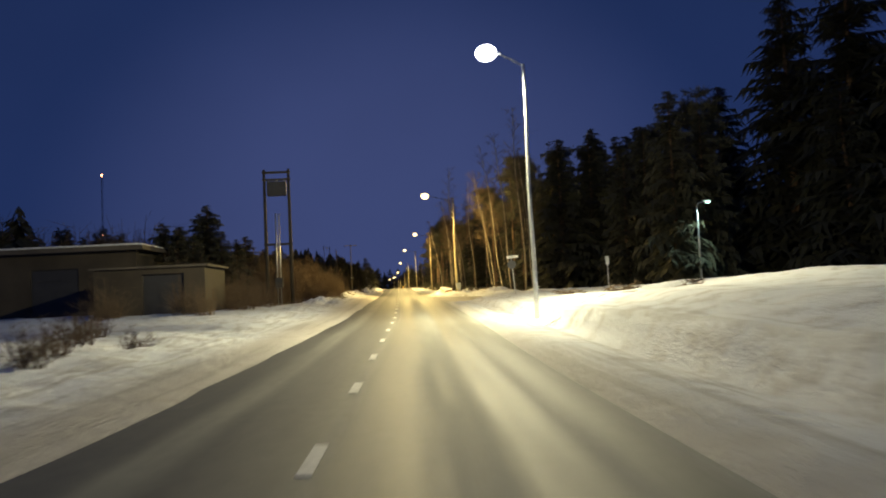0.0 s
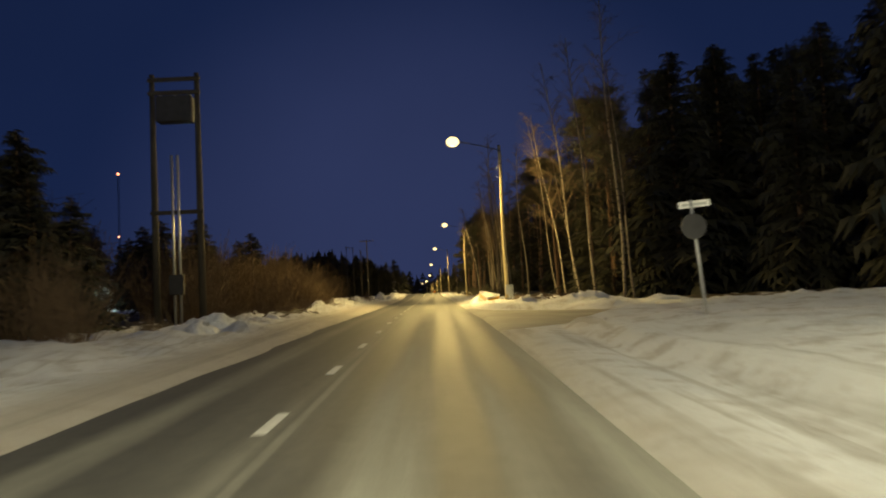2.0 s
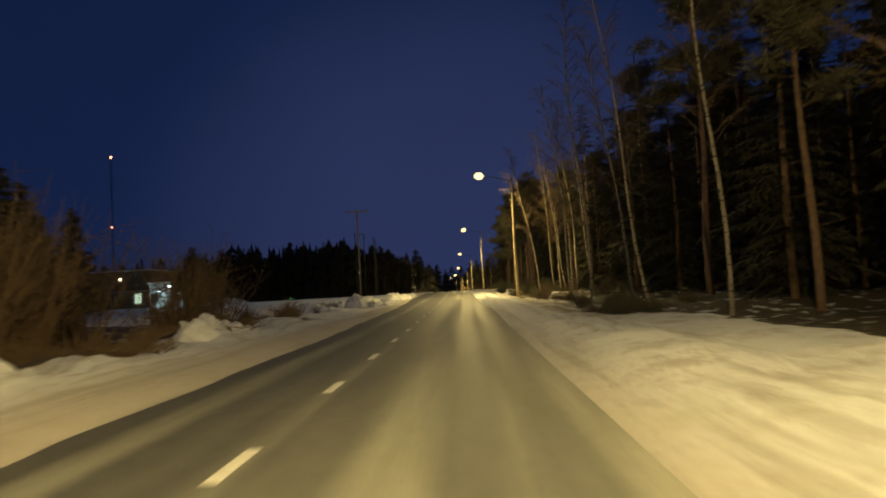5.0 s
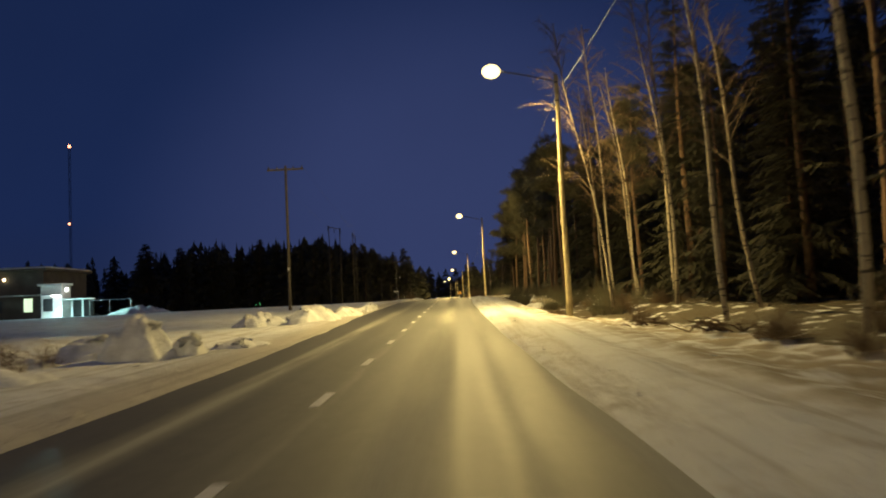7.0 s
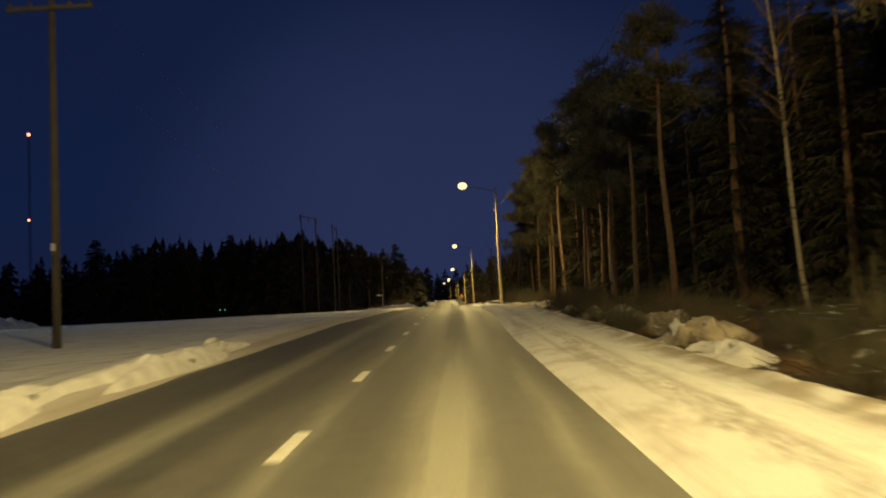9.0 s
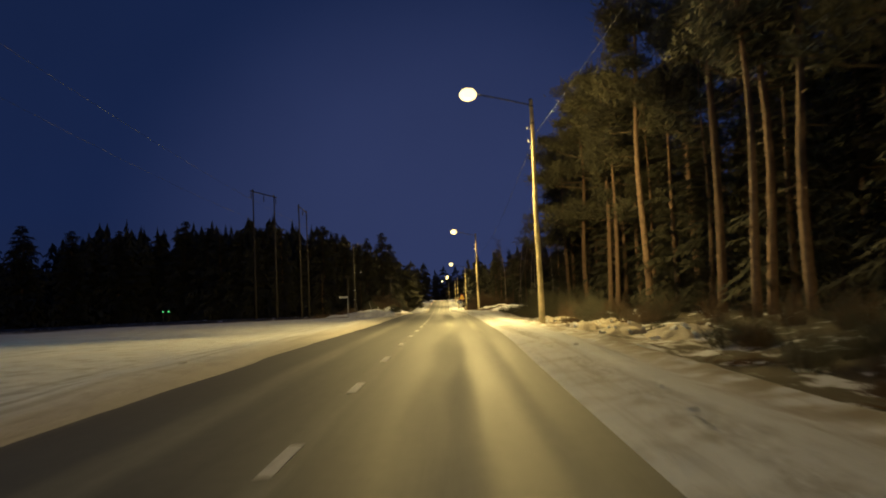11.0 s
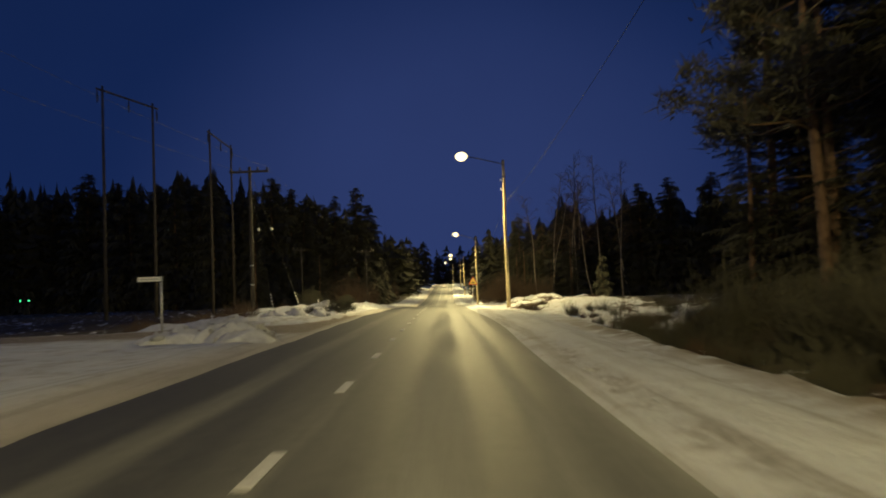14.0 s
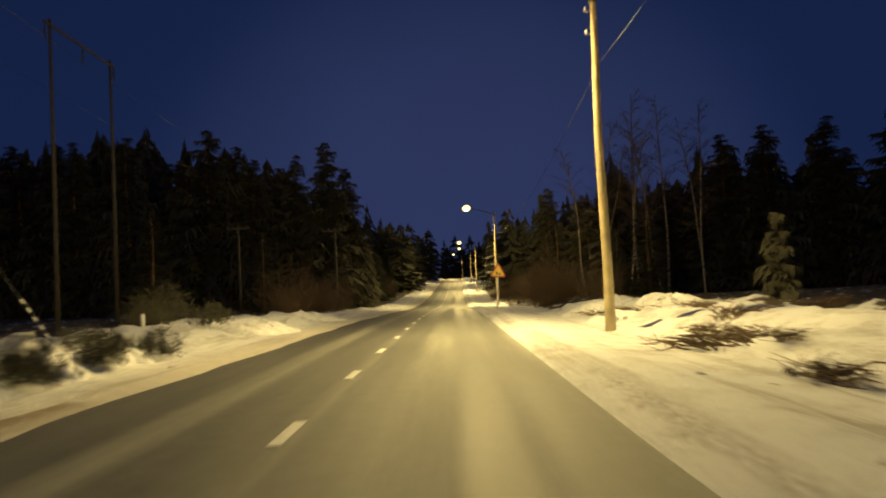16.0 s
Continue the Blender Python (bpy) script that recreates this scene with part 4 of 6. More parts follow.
# the wood's edge on the right: pale birches and pines that the lamps reach
for x, y, kind, s in (
    (10.4, 82.0, 0, 0.95), (9.6, 73.5, 2, 0.9), (10.0, 71.5, 0, 1.0), (10.5, 69.3, 1, 1.0), (11.2, 66.2, 3, 1.05), (12.4, 68.5, 1, 0.9), (9.2, 91.0, 3, 0.85),
    (13.5, 74.0, 0, 1.0), (12.6, 86.0, 2, 0.9), (8.4, 97.0, 0, 0.9), (9.4, 103.5, 2, 0.95), (8.6, 111.5, 3, 1.15), (9.9, 133.5, 1, 0.75), (10.6, 136.0, 0, 0.8),
    (7.6, 127.6, 2, 0.9), (9.8, 127.2, 3, 0.95), (11.0, 131.0, 1, 0.95), (8.6, 118.0, 1, 0.95), (10.6, 121.0, 0, 0.9), (10.0, 139.2, 1, 1.0), (10.8, 146.0, 1, 0.9),
):
    plant(BIRCHES[kind], x, y, rnd.uniform(-0.5, 0.5), s)
for x, y, kind, s in ((10.3, 197.0, 0, 0.8), (11.1, 201.0, 1, 0.8), (11.0, 182.0, 1, 0.95), (12.0, 199.0, 0, 0.85), (11.3, 208.0, 2, 0.95), (10.3, 214.0, 0, 0.85), (10.2, 190.0, 1, 0.9), (12.8, 186.5, 2, 1.0), (9.4, 160.0, 0, 0.7), (9.0, 153.0, 1, 0.65), (10.0, 168.0, 2, 0.72), (9.6, 175.0, 1, 0.7), (9.7, 204.0, 3, 1.0), (11.8, 209.0, 3, 1.1), (12.6, 207.5, 1, 1.0), (9.8, 213.6, 3, 0.95), (12.2, 214.5, 3, 1.1), (10.2, 198.5, 3, 0.95), (11.2, 203.0, 3, 1.05), (14.5, 211.0, 3, 1.15), (15.0, 204.0, 3, 1.1), (11.6, 176.0, 0, 1.0)):
    plant(PINES[kind], x, y, rnd.uniform(0, 6), s)
for x, y, k, s in ((10.3, 217.6, 3, 1.0), (12.6, 219.2, 3, 1.1), (14.8, 217.0, 1, 1.0)):
    plant(PINES[k], x, y, x, s)
for x, y, s in ((13.0, 221.0, 0.8), (15.6, 220.0, 0.95), (17.8, 222.0, 0.9), (16.5, 217.5, 1.0), (19.5, 219.0, 1.0)):
    plant(EDGE_SPRUCES[int(x) % 3], x, y, y, s)
# dark spruces behind them
for y in np.arange(60, 222, 3.9):
    for col in range(4):
        x = 12.8 + col * 4.4 + rnd.uniform(-1.6, 1.6)
        yy = float(y) + rnd.uniform(-1.8, 1.8)
        if (yy > 216 and x < 22) or (yy < 72 and x < 18.5):
            continue
        pick = rnd.random()
        proto = (EDGE_SPRUCES if col < 1 else SPRUCES if col < 2 else FAR_SPRUCES)[rnd.randrange(3)] if pick < (0.6 if col < 1 else 0.85) else PINES[rnd.randrange(3)]
        plant(proto, x, yy, rnd.uniform(0, 6), *((rnd.uniform(0.7, 1.05), None) if col < 2 else (rnd.uniform(0.8, 1.05), 1.25)))
# the tall stand beyond the side street
for x, y, s in ((36.0, 66.0, 1.45), (39.5, 62.0, 1.55), (43.0, 68.0, 1.6), (47.0, 60.0, 1.5), (33.0, 74.0, 1.25), (30.0, 80.0, 1.0), (26.5, 84.0, 0.95), (22.5, 82.0, 0.9), (50.0, 52.0, 1.5), (30.0, 70.0, 0.9), (36.0, 58.0, 1.2), (41.0, 54.0, 1.3), (46.0, 46.0, 1.3), (19.0, 72.0, 0.95), (15.5, 70.0, 0.9)):
    plant(FAR_SPRUCES[rnd.randrange(3)], x, y, rnd.uniform(0, 6), s, 1.6)
# spruces round the clearing ahead on the right
for x, y, s in ((23.5, 291.0, 0.92), (27.0, 290.0, 0.94), (32.0, 289.0, 0.96), (36.0, 285.0, 0.85), (41.0, 280.0, 0.9), (19.5, 296.0, 0.72), (16.0, 300.0, 0.72), (12.5, 305.0, 0.7), (9.5, 310.0, 0.7), (30.0, 300.0, 0.9), (46.0, 272.0, 0.85), (50.0, 262.0, 0.9), (37.0, 296.0, 0.85)):
    plant(FAR_SPRUCES[rnd.randrange(3)], x, y, rnd.uniform(0, 6), s, 1.6)
for x, y, s in ((9.6, 283.0, 0.9), (11.2, 287.0, 1.0), (13.0, 285.0, 1.05), (14.8, 289.0, 1.15), (16.4, 286.0, 1.1), (18.2, 291.0, 1.15), (20.0, 287.0, 1.05), (12.0, 292.0, 1.1), (15.6, 294.0, 1.15), (21.6, 290.0, 1.1)):
    plant(BIRCHES[rnd.randrange(4)], x, y, rnd.uniform(0, 6), s, 1.3)
plant(YOUNG, 10.3, 246.5, 0.4, 1.0)
# the wood on the left: x, y, height, spread
for k, (x, y, h, w) in enumerate(((-34.6, 287, 15.6, 1.3), (-32.2, 289, 15.0, 1.4), (-29.9, 287, 15.6, 1.2), (-27.0, 290, 13.8, 1.5), (-24.9, 288, 14.6, 1.4), (-22.3, 286, 15.7, 1.4), (-20.4, 288, 14.6, 1.5), (-18.6, 287, 13.2, 1.5), (-16.6, 289, 12.6, 1.4), (-14.8, 287, 13.6, 1.3), (-12.0, 286, 14.4, 1.3), (-10.9, 290, 12.8, 1.2), (-10.8, 296, 8.6, 1.2), (-11.2, 304, 6.8, 1.3), (-11.8, 318, 6.2, 1.3), (-13.6, 332, 6.4, 1.3), (-14.0, 348, 7.5, 1.4), (-16.0, 312, 12.0, 1.4), (-22.0, 300, 14.0, 1.6), (-38.0, 290, 13.4, 1.5), (-42.0, 291, 13.0, 1.5), (-46.0, 296, 14.6, 1.5), (-51.0, 298, 16.0, 1.6), (-57.0, 300, 14.0, 1.6), (-63.0, 296, 14.7, 1.6), (-70.0, 292, 14.7, 1.6), (-78.0, 290, 15.5, 1.6), (-36.5, 300, 14.5, 1.6), (-30.0, 301, 14.5, 1.6))):
    plant(FAR_SPRUCES[k % 3], x, y, 1.7 * k, h * (1.2 if x < -36 else 1.0) / (15.8, 17.8, 12.8)[k % 3], w)
# thicket on the left behind the first bank, thinned along an old cutting
def thin(x, y):
    u = (y - 50.0) / 137.0
    return y > 70 and abs(x - (1.0 - 46.0 * u) + 3.0 * (1 - u)) < 3.2 * (1 - u) and (int(x * 7) + int(y * 5)) % 4 > 0


for x, y, s in ((-14.6, 52.0, 0.46), (-13.4, 51.0, 0.37), (-12.4, 52.5, 0.35), (-11.0, 53.0, 0.30), (-9.8, 54.0, 0.26), (-16.0, 53.5, 0.36), (-13.8, 54.5, 0.38), (-15.3, 50.8, 0.33), (-12.0, 56.0, 0.33), (-13.0, 53.4, 0.40), (-11.7, 51.6, 0.33), (-10.4, 55.0, 0.30), (-15.6, 55.5, 0.42), (-14.2, 50.2, 0.34), (-9.0, 57.0, 0.26), (-16.8, 86.0, 0.42), (-15.2, 83.0, 0.38), (-18.6, 84.0, 0.40), (-13.4, 87.0, 0.34), (-20.5, 88.0, 0.42), (-17.6, 92.0, 0.44), (-23.0, 86.0, 0.40), (-26.0, 90.0, 0.44), (-14.6, 94.0, 0.38), (-29.0, 84.0, 0.40), (-33.0, 90.0, 0.44), (-12.2, 93.0, 0.32), (-21.0, 79.0, 0.36), (-24.5, 82.0, 0.38), (-19.6, 95.0, 0.46), (-22.5, 94.0, 0.46), (-16.0, 97.0, 0.44), (-28.0, 95.0, 0.46)):
    if not thin(x, y):
        plant(FAR_SPRUCES[rnd.randrange(3)], x, y, rnd.uniform(0, 6), s, 1.9)


for k in range(26):
    plant(BUSHES[2], rnd.uniform(-12.5, -5.6), rnd.uniform(52, 94), rnd.uniform(0, 6), rnd.uniform(0.6, 1.05))
for k in range(44):
    x, y = rnd.uniform(-36, -9.0), rnd.uniform(76, 103)
    if thin(x, y):
        continue
    plant(BIRCHES[rnd.randrange(4)], x, y, rnd.uniform(0, 6), min(0.5, 0.26 + 0.014 * (-x - 8)) * rnd.uniform(0.8, 1.1), 1.5)
for k in range(64):
    x, y = rnd.uniform(-36, -7.5), rnd.uniform(66, 102)
    if thin(x, y):
        continue
    plant(BUSHES[2], x, y, rnd.uniform(0, 6), min(3.0, 0.9 + 0.11 * (-x - 5)) * rnd.uniform(0.8, 1.1))
for k in range(26):
    plant(BUSHES[2], rnd.uniform(-15, -8.4), rnd.uniform(58, 92), rnd.uniform(0, 6), rnd.uniform(1.3, 1.8))
for x, y, s in ((-12.5, 46.5, 1.1), (-9.5, 48.5, 1.0), (-10.8, 50.0, 1.3), (-8.4, 51.0, 0.9), (-13.6, 48.8, 1.5), (-9.3, 43.5, 0.7), (-8.2, 41.6, 0.6), (-16.2, 48.5, 1.3)):
    plant(BUSHES[2], x, y, x, s)
# dark spruces behind the lit yard and along the back of the thicket
for k in range(34):
    plant(FAR_SPRUCES[k % 3], -88.0 + 1.5 * k + 1.2 * math.sin(5.0 * k), 141.0 + 5.0 * math.sin(2.3 * k), k, (0.86, 0.72, 0.95)[k % 3] * (1.0 - 0.22 * (k > 26)), 1.5)
for k, (x, y) in enumerate(((-40.0, 96.0), (-37.0, 100.0), (-34.5, 97.5), (-31.0, 101.0), (-26.0, 99.0), (-23.0, 101.0), (-20.0, 98.5), (-17.5, 101.0), (-44.0, 99.0), (-48.0, 96.0), (-52.0, 99.0))):
    plant(FAR_SPRUCES[k % 3], x, y, 2.0 * k, (0.50, 0.46, 0.58)[k % 3] * (1.0 if x < -24 else 0.8), 1.8)
# brush that reaches the verge in the dip
for k in range(44):
    y = rnd.uniform(256, 335)
    side_ = -1 if k % 2 else 1
    plant(BUSHES[2], float(road_x(y)) + side_ * rnd.uniform(6.0, 11.0), y, rnd.uniform(0, 6), rnd.uniform(0.6, 1.3))
for k in range(26):
    y = rnd.uniform(264, 345)
    side_ = -1 if k % 2 else 1
    plant(SPRUCES[rnd.randrange(3)], float(road_x(y)) + side_ * rnd.uniform(11.5, 17.0), y, rnd.uniform(0, 6), rnd.uniform(0.28, 0.6), 1.6)
for k in range(64):
    y = rnd.uniform(199, 213)
    plant(SCRUBS[k % 2], float(road_x(y)) + 6.9 + abs(rnd.gauss(0, 1.8)), y, rnd.uniform(0, 6), rnd.uniform(0.5, 0.85))
for k in range(26):
    y = rnd.uniform(200, 219)
    plant(EDGE_SPRUCES[rnd.randrange(3)], rnd.uniform(9.2, 17.0), y, rnd.uniform(0, 6), rnd.uniform(0.5, 0.95))
for k in range(70):
    plant(BUSHES[1], -4.7 - abs(rnd.gauss(0, 1.2)), rnd.uniform(46, 98), rnd.uniform(0, 6), rnd.uniform(0.35, 0.9))
for x, y, s in ((-6.0, 12.6, 0.6), (-6.6, 14.8, 0.7), (-5.7, 16.8, 0.5), (-7.2, 17.5, 0.8), (-8.2, 21.0, 0.7)):
    plant(BUSHES[1], x, y, s * 9, s * 1.3)
for x, y, s in ((-9.0, 36.0, 0.6), (-10.4, 37.6, 0.75), (-14.2, 38.0, 0.8), (-16.0, 43.0, 0.9), (-8.6, 40.5, 0.7), (-7.9, 46.0, 0.8)):
    plant(BUSHES[2], x, y, s * 9, s)
# low shrubs under the wood's edge
for x, y, s in ((-8.75, 242.0, 0.8), (-9.2, 242.6, 0.7)):
    plant(SCRUBS[0], x, y, s, s)
for k in range(14):
    plant(BUSHES[1], rnd.uniform(-12.5, -8.4), rnd.uniform(225.5, 232), rnd.uniform(0, 6), rnd.uniform(0.4, 0.8))
for k in range(90):
    y = rnd.uniform(124, 204)
    plant((SCRUBS + BUSHES[:2])[k % 4], float(road_x(y)) + rnd.uniform(6.6, 11.0), y, rnd.uniform(0, 6), rnd.uniform(0.3, 0.6))
for k in range(46):
    y = rnd.uniform(94, 226)
    plant(BUSHES[rnd.randrange(2)], 6.6 + rnd.uniform(0, 3.0) - 0.9 * float(sm(np.array(y), 150, 230)), y, rnd.uniform(0, 6), rnd.uniform(0.35, 0.9))
# dead stalks on the dirty snow before the driveway, and tufts on the slope past the wood
for k in range(34):
    plant(BUSHES[1], rnd.uniform(-11.0, -5.6), rnd.uniform(99, 112), rnd.uniform(0, 6), rnd.uniform(0.35, 0.75))
for k in range(30):
    y = rnd.uniform(213, 228)
    plant((SCRUBS + BUSHES[1:2])[k % 3], float(road_x(y)) + 6.3 + abs(rnd.gauss(0, 2.2)), y, rnd.uniform(0, 6), rnd.uniform(0.2, 0.4))
for k in range(16):
    plant(BUSHES[1], rnd.uniform(-13.0, -8.6), rnd.uniform(222, 236), rnd.uniform(0, 6), rnd.uniform(0.4, 0.9))
# rank grass and scrub in the ditch beside the icy shoulder
for k in range(120):
    y = rnd.choice((rnd.uniform(94, 106), rnd.uniform(128, 164), rnd.uniform(134, 160), rnd.uniform(198, 214), rnd.uniform(198, 214)))
    off = 6.7 + abs(rnd.gauss(0, 1.1)) if y < 126 else 5.7 + abs(rnd.gauss(0, 1.1)) if y > 190 else 5.4 + abs(rnd.gauss(0, 1.2))
    plant((SCRUBS + BUSHES[1:2])[k % 3], float(road_x(y)) + off, y, rnd.uniform(0, 6), rnd.uniform(0.3, 0.55))
for p in protos:
    for o in (*p.children_recursive, p):
        bpy.data.objects.remove(o)


# ---- the side street on the right ----
g = Geo()
xs, steps = np.r_[np.linspace(2.62, 4.4, 14), np.linspace(4.8, 42, 56)], np.linspace(0, 1, 15)
for x in xs:
    o = x + 0.06
    ya, yb = float(street_near(o)) - 0.1, float(street_far(o)) + 0.25
    for u in steps:
        y = ya + (yb - ya) * float(u)
        g.v.append((float(x), y, gz(x, y) + (0.03 if 0 < u < 1 else -0.07) - 0.045 * math.exp(-(x - 2.62) / 0.15)))
n = len(steps)
g.f = [(i * n + j, (i + 1) * n + j, (i + 1) * n + j + 1, i * n + j + 1) for i in range(len(xs) - 1) for j in range(n - 1)]
SLUSH = mat("packed_dirty_snow", (0.27, 0.26, 0.235), 0.75, var=0.5, scale=0.7, fine=20, bump=0.4, dist=0.03)
solid("side_road", g, SLUSH, Matrix(), "side street of packed dirty snow and asphalt", "road", kind="structure", smooth=True)

CLODS = []
for k in range(5):
    random.seed(200 + k)
    CLODS.append(Geo().blob((0, 0, 0.0), (1.0, 0.8, 0.62), 0.85, 8, 6).mesh("clod", ICE, True))


def snow_bank(x, y, r, seed, clods=9, label="ploughed heap of lumpy snow with loose clods"):
    ice = DIRTY_ICE if x > 4 and 140 < y < 200 else ICE
    """A broad low heap with ragged lumps at several scales and broken clods on it."""
    q = random.Random(seed)
    t = thing("snow_bank", Matrix.Translation((x, y, gz(x, y))), label, "snow bank", "ploughed snow banks")
    g, o, z0, low = Geo(), Vector((seed * 3.1, seed * 1.7, 0)), gz(x, y), []
    rings, seg = 20, 44

    def top(px, py, u):
        v = Vector((px, py, 0))
        rag = abs(noise.noise(v * 1.3 + o)) + 0.6 * abs(noise.noise(v * 3.1 + o)) + 0.30 * abs(noise.noise(v * 6.5 + o)) + 0.10 * noise.noise(v * 13.0 + o)
        body = max(0.0, 1 - u ** 2.2) ** 0.9
        return r[2] * body * (0.62 + 0.62 * rag) + 0.05 * rag * max(0.0, 1.2 - u) - 0.09 * float(sm(np.array(u), 0.9, 1.25))

    g.v.append((0, 0, top(x, y, 0.0)))
    for i in range(1, rings + 1):
        u = 1.25 * i / rings
        for k in range(seg):
            a = 2 * math.pi * k / seg
            w = 1 + 0.5 * noise.noise(Vector((math.cos(a), math.sin(a), 0)) * 1.6 + o)
            px, py = x + math.cos(a) * r[0] * u * w, y + math.sin(a) * r[1] * u * w
            low.append((px, py, top(px, py, u)))
    low = np.array(low)
    low[:, 2] += gz_many(low[:, 0], low[:, 1]) - z0
    g.v += [(p - x, q_ - y, h_) for p, q_, h_ in low.tolist()]
    g.f += [(0, 1 + k, 1 + (k + 1) % seg) for k in range(seg)]
    for i in range(rings - 1):
        a0, b0 = 1 + i * seg, 1 + (i + 1) * seg
        g.f += [(a0 + k, b0 + k, b0 + (k + 1) % seg, a0 + (k + 1) % seg) for k in range(seg)]
    part("mound", g, ice, t, smooth=True)
    for k in range(clods):
        a, u = q.uniform(0, 6.283), q.uniform(0.25, 1.2)
        px, py = x + math.cos(a) * r[0] * u, y + math.sin(a) * r[1] * u
        s = q.uniform(0.04, 0.12) * (1.0 if q.random() < 0.8 else 1.7) * (0.6 + r[2])
        ob = new("clod", CLODS[k % 5])
        ob.parent = t
        ob.matrix_basis = Matrix.Translation((px - x, py - y, gz(px, py) - z0 + top(px, py, u) - 0.15 * s)) @ Euler((q.uniform(-0.5, 0.5), q.uniform(-0.5, 0.5), q.uniform(0, 6))).to_matrix().to_4x4() @ Matrix.Diagonal((s, s, s, 1))


for k, (x, y, r, c) in enumerate((
    (-3.85, 125.2, (1.0, 1.6, 0.54), 16), (-5.6, 124.8, (0.9, 0.9, 0.45), 10), (-3.35, 130.5, (0.45, 3.4, 0.26), 10), (-3.2, 137.0, (0.4, 3.6, 0.18), 6),
    (-4.75, 112.7, (0.72, 0.6, 0.85), 8), (-3.95, 113.2, (0.36, 0.4, 0.42), 6), (-5.9, 113.6, (0.9, 0.8, 0.42), 12), (-3.4, 114.8, (0.6, 0.9, 0.14), 9), (-7.2, 111.0, (1.5, 0.9, 0.40), 14), (-6.0, 109.2, (1.2, 0.8, 0.26), 12), (-8.6, 106.0, (1.3, 1.1, 0.40), 12),
    (-5.2, 48.6, (0.9, 1.5, 0.25), 9), (-4.6, 52.4, (0.6, 0.9, 0.22), 9), (-5.9, 56.0, (0.8, 0.8, 0.26), 9), (-5.2, 62.8, (0.5, 0.8, 0.16), 10), (-4.6, 67.0, (0.6, 1.2, 0.24), 10), (-5.3, 77.0, (1.3, 3.0, 0.50), 9), (-4.9, 88.0, (0.9, 2.6, 0.38), 8),
    (-7.6, 221.0, (1.2, 0.7, 0.22), 16), (-5.0, 212.9, (0.95, 0.8, 0.44), 26), (-6.6, 213.2, (1.0, 0.7, 0.34), 18), (-4.4, 211.6, (0.7, 0.8, 0.24), 16),
    (-5.9, 229.0, (0.5, 0.45, 0.30), 6), (-6.9, 228.4, (0.6, 0.5, 0.32), 8), (-5.5, 231.4, (0.42, 0.4, 0.30), 6), (-6.2, 231.6, (0.5, 0.4, 0.34), 6), (-7.8, 228.0, (0.7, 0.5, 0.26), 8), (-5.6, 233.4, (0.45, 0.4, 0.30), 6),
    (3.85, 68.9, (0.6, 1.3, 0.30), 6), (5.9, 60.4, (0.9, 0.9, 0.16), 8), (8.0, 58.0, (1.4, 0.7, 0.12), 8), (11.5, 57.0, (2.0, 0.6, 0.12), 8), (16.5, 56.6, (2.2, 0.6, 0.14), 6),
    (5.6, 137.6, (0.6, 0.9, 0.30), 5), (6.0, 140.6, (0.8, 1.2, 0.46), 6), (6.3, 144.6, (0.9, 1.5, 0.55), 6), (6.4, 149.0, (0.9, 1.6, 0.48), 6), (6.0, 153.4, (0.8, 1.4, 0.36), 5), (5.8, 157.5, (0.7, 1.3, 0.28), 4),
    (5.9, 176.2, (0.7, 1.0, 0.30), 12), (5.5, 179.4, (0.6, 0.9, 0.28), 12), (6.5, 181.6, (0.8, 1.1, 0.26), 12), (5.6, 186.0, (0.6, 1.2, 0.26), 12), (6.6, 172.6, (0.8, 1.3, 0.34), 10), (5.4, 190.8, (0.5, 1.2, 0.22), 9), (-6.2, 252.0, (1.0, 1.8, 0.22), 5), (-5.8, 243.0, (0.8, 1.6, 0.24), 6),
    (4.3, 243.5, (0.8, 1.2, 0.20), 14), (4.4, 248.5, (1.0, 1.4, 0.22), 14), (6.2, 245.5, (1.0, 1.2, 0.20), 12), (5.6, 250.5, (1.2, 1.2, 0.2), 12),
    (-34.5, 183.0, (3.2, 1.6, 0.9), 0),
)):
    snow_bank(x, y, r, 100 + k, c)

# loose clods thrown onto the verge, most of them along the groove beside the asphalt
rc = random.Random(8)
for k in range(100):
    y = rc.uniform(96, 234) if k % 3 else rc.uniform(14, 250)
    left = rc.random() < 0.25
    if left:
        off = -(3.0 + abs(rc.gauss(0, 0.7)))
    else:
        off = 3.12 + rc.gauss(0, 0.12) if rc.random() < 0.55 else 3.2 + abs(rc.gauss(0, 1.2))
    x = float(road_x(y)) + off
    if (44 < y < 58 and not left) or y < 14:
        continue
    ob = new("snow_clod", CLODS[k % 5])
    s = 0.025 + 0.045 * rc.random() ** 2
    ob.matrix_basis = Matrix.Translation((x, y, gz(x, y) - 0.05 * s)) @ Euler((rc.uniform(-0.4, 0.4), rc.uniform(-0.4, 0.4), rc.uniform(0, 6))).to_matrix().to_4x4() @ Matrix.Diagonal((s, s, s * 0.7, 1))
    tagged(ob, "loose clod of ploughed snow on the verge", "snow clod", "snow clods on the verge")


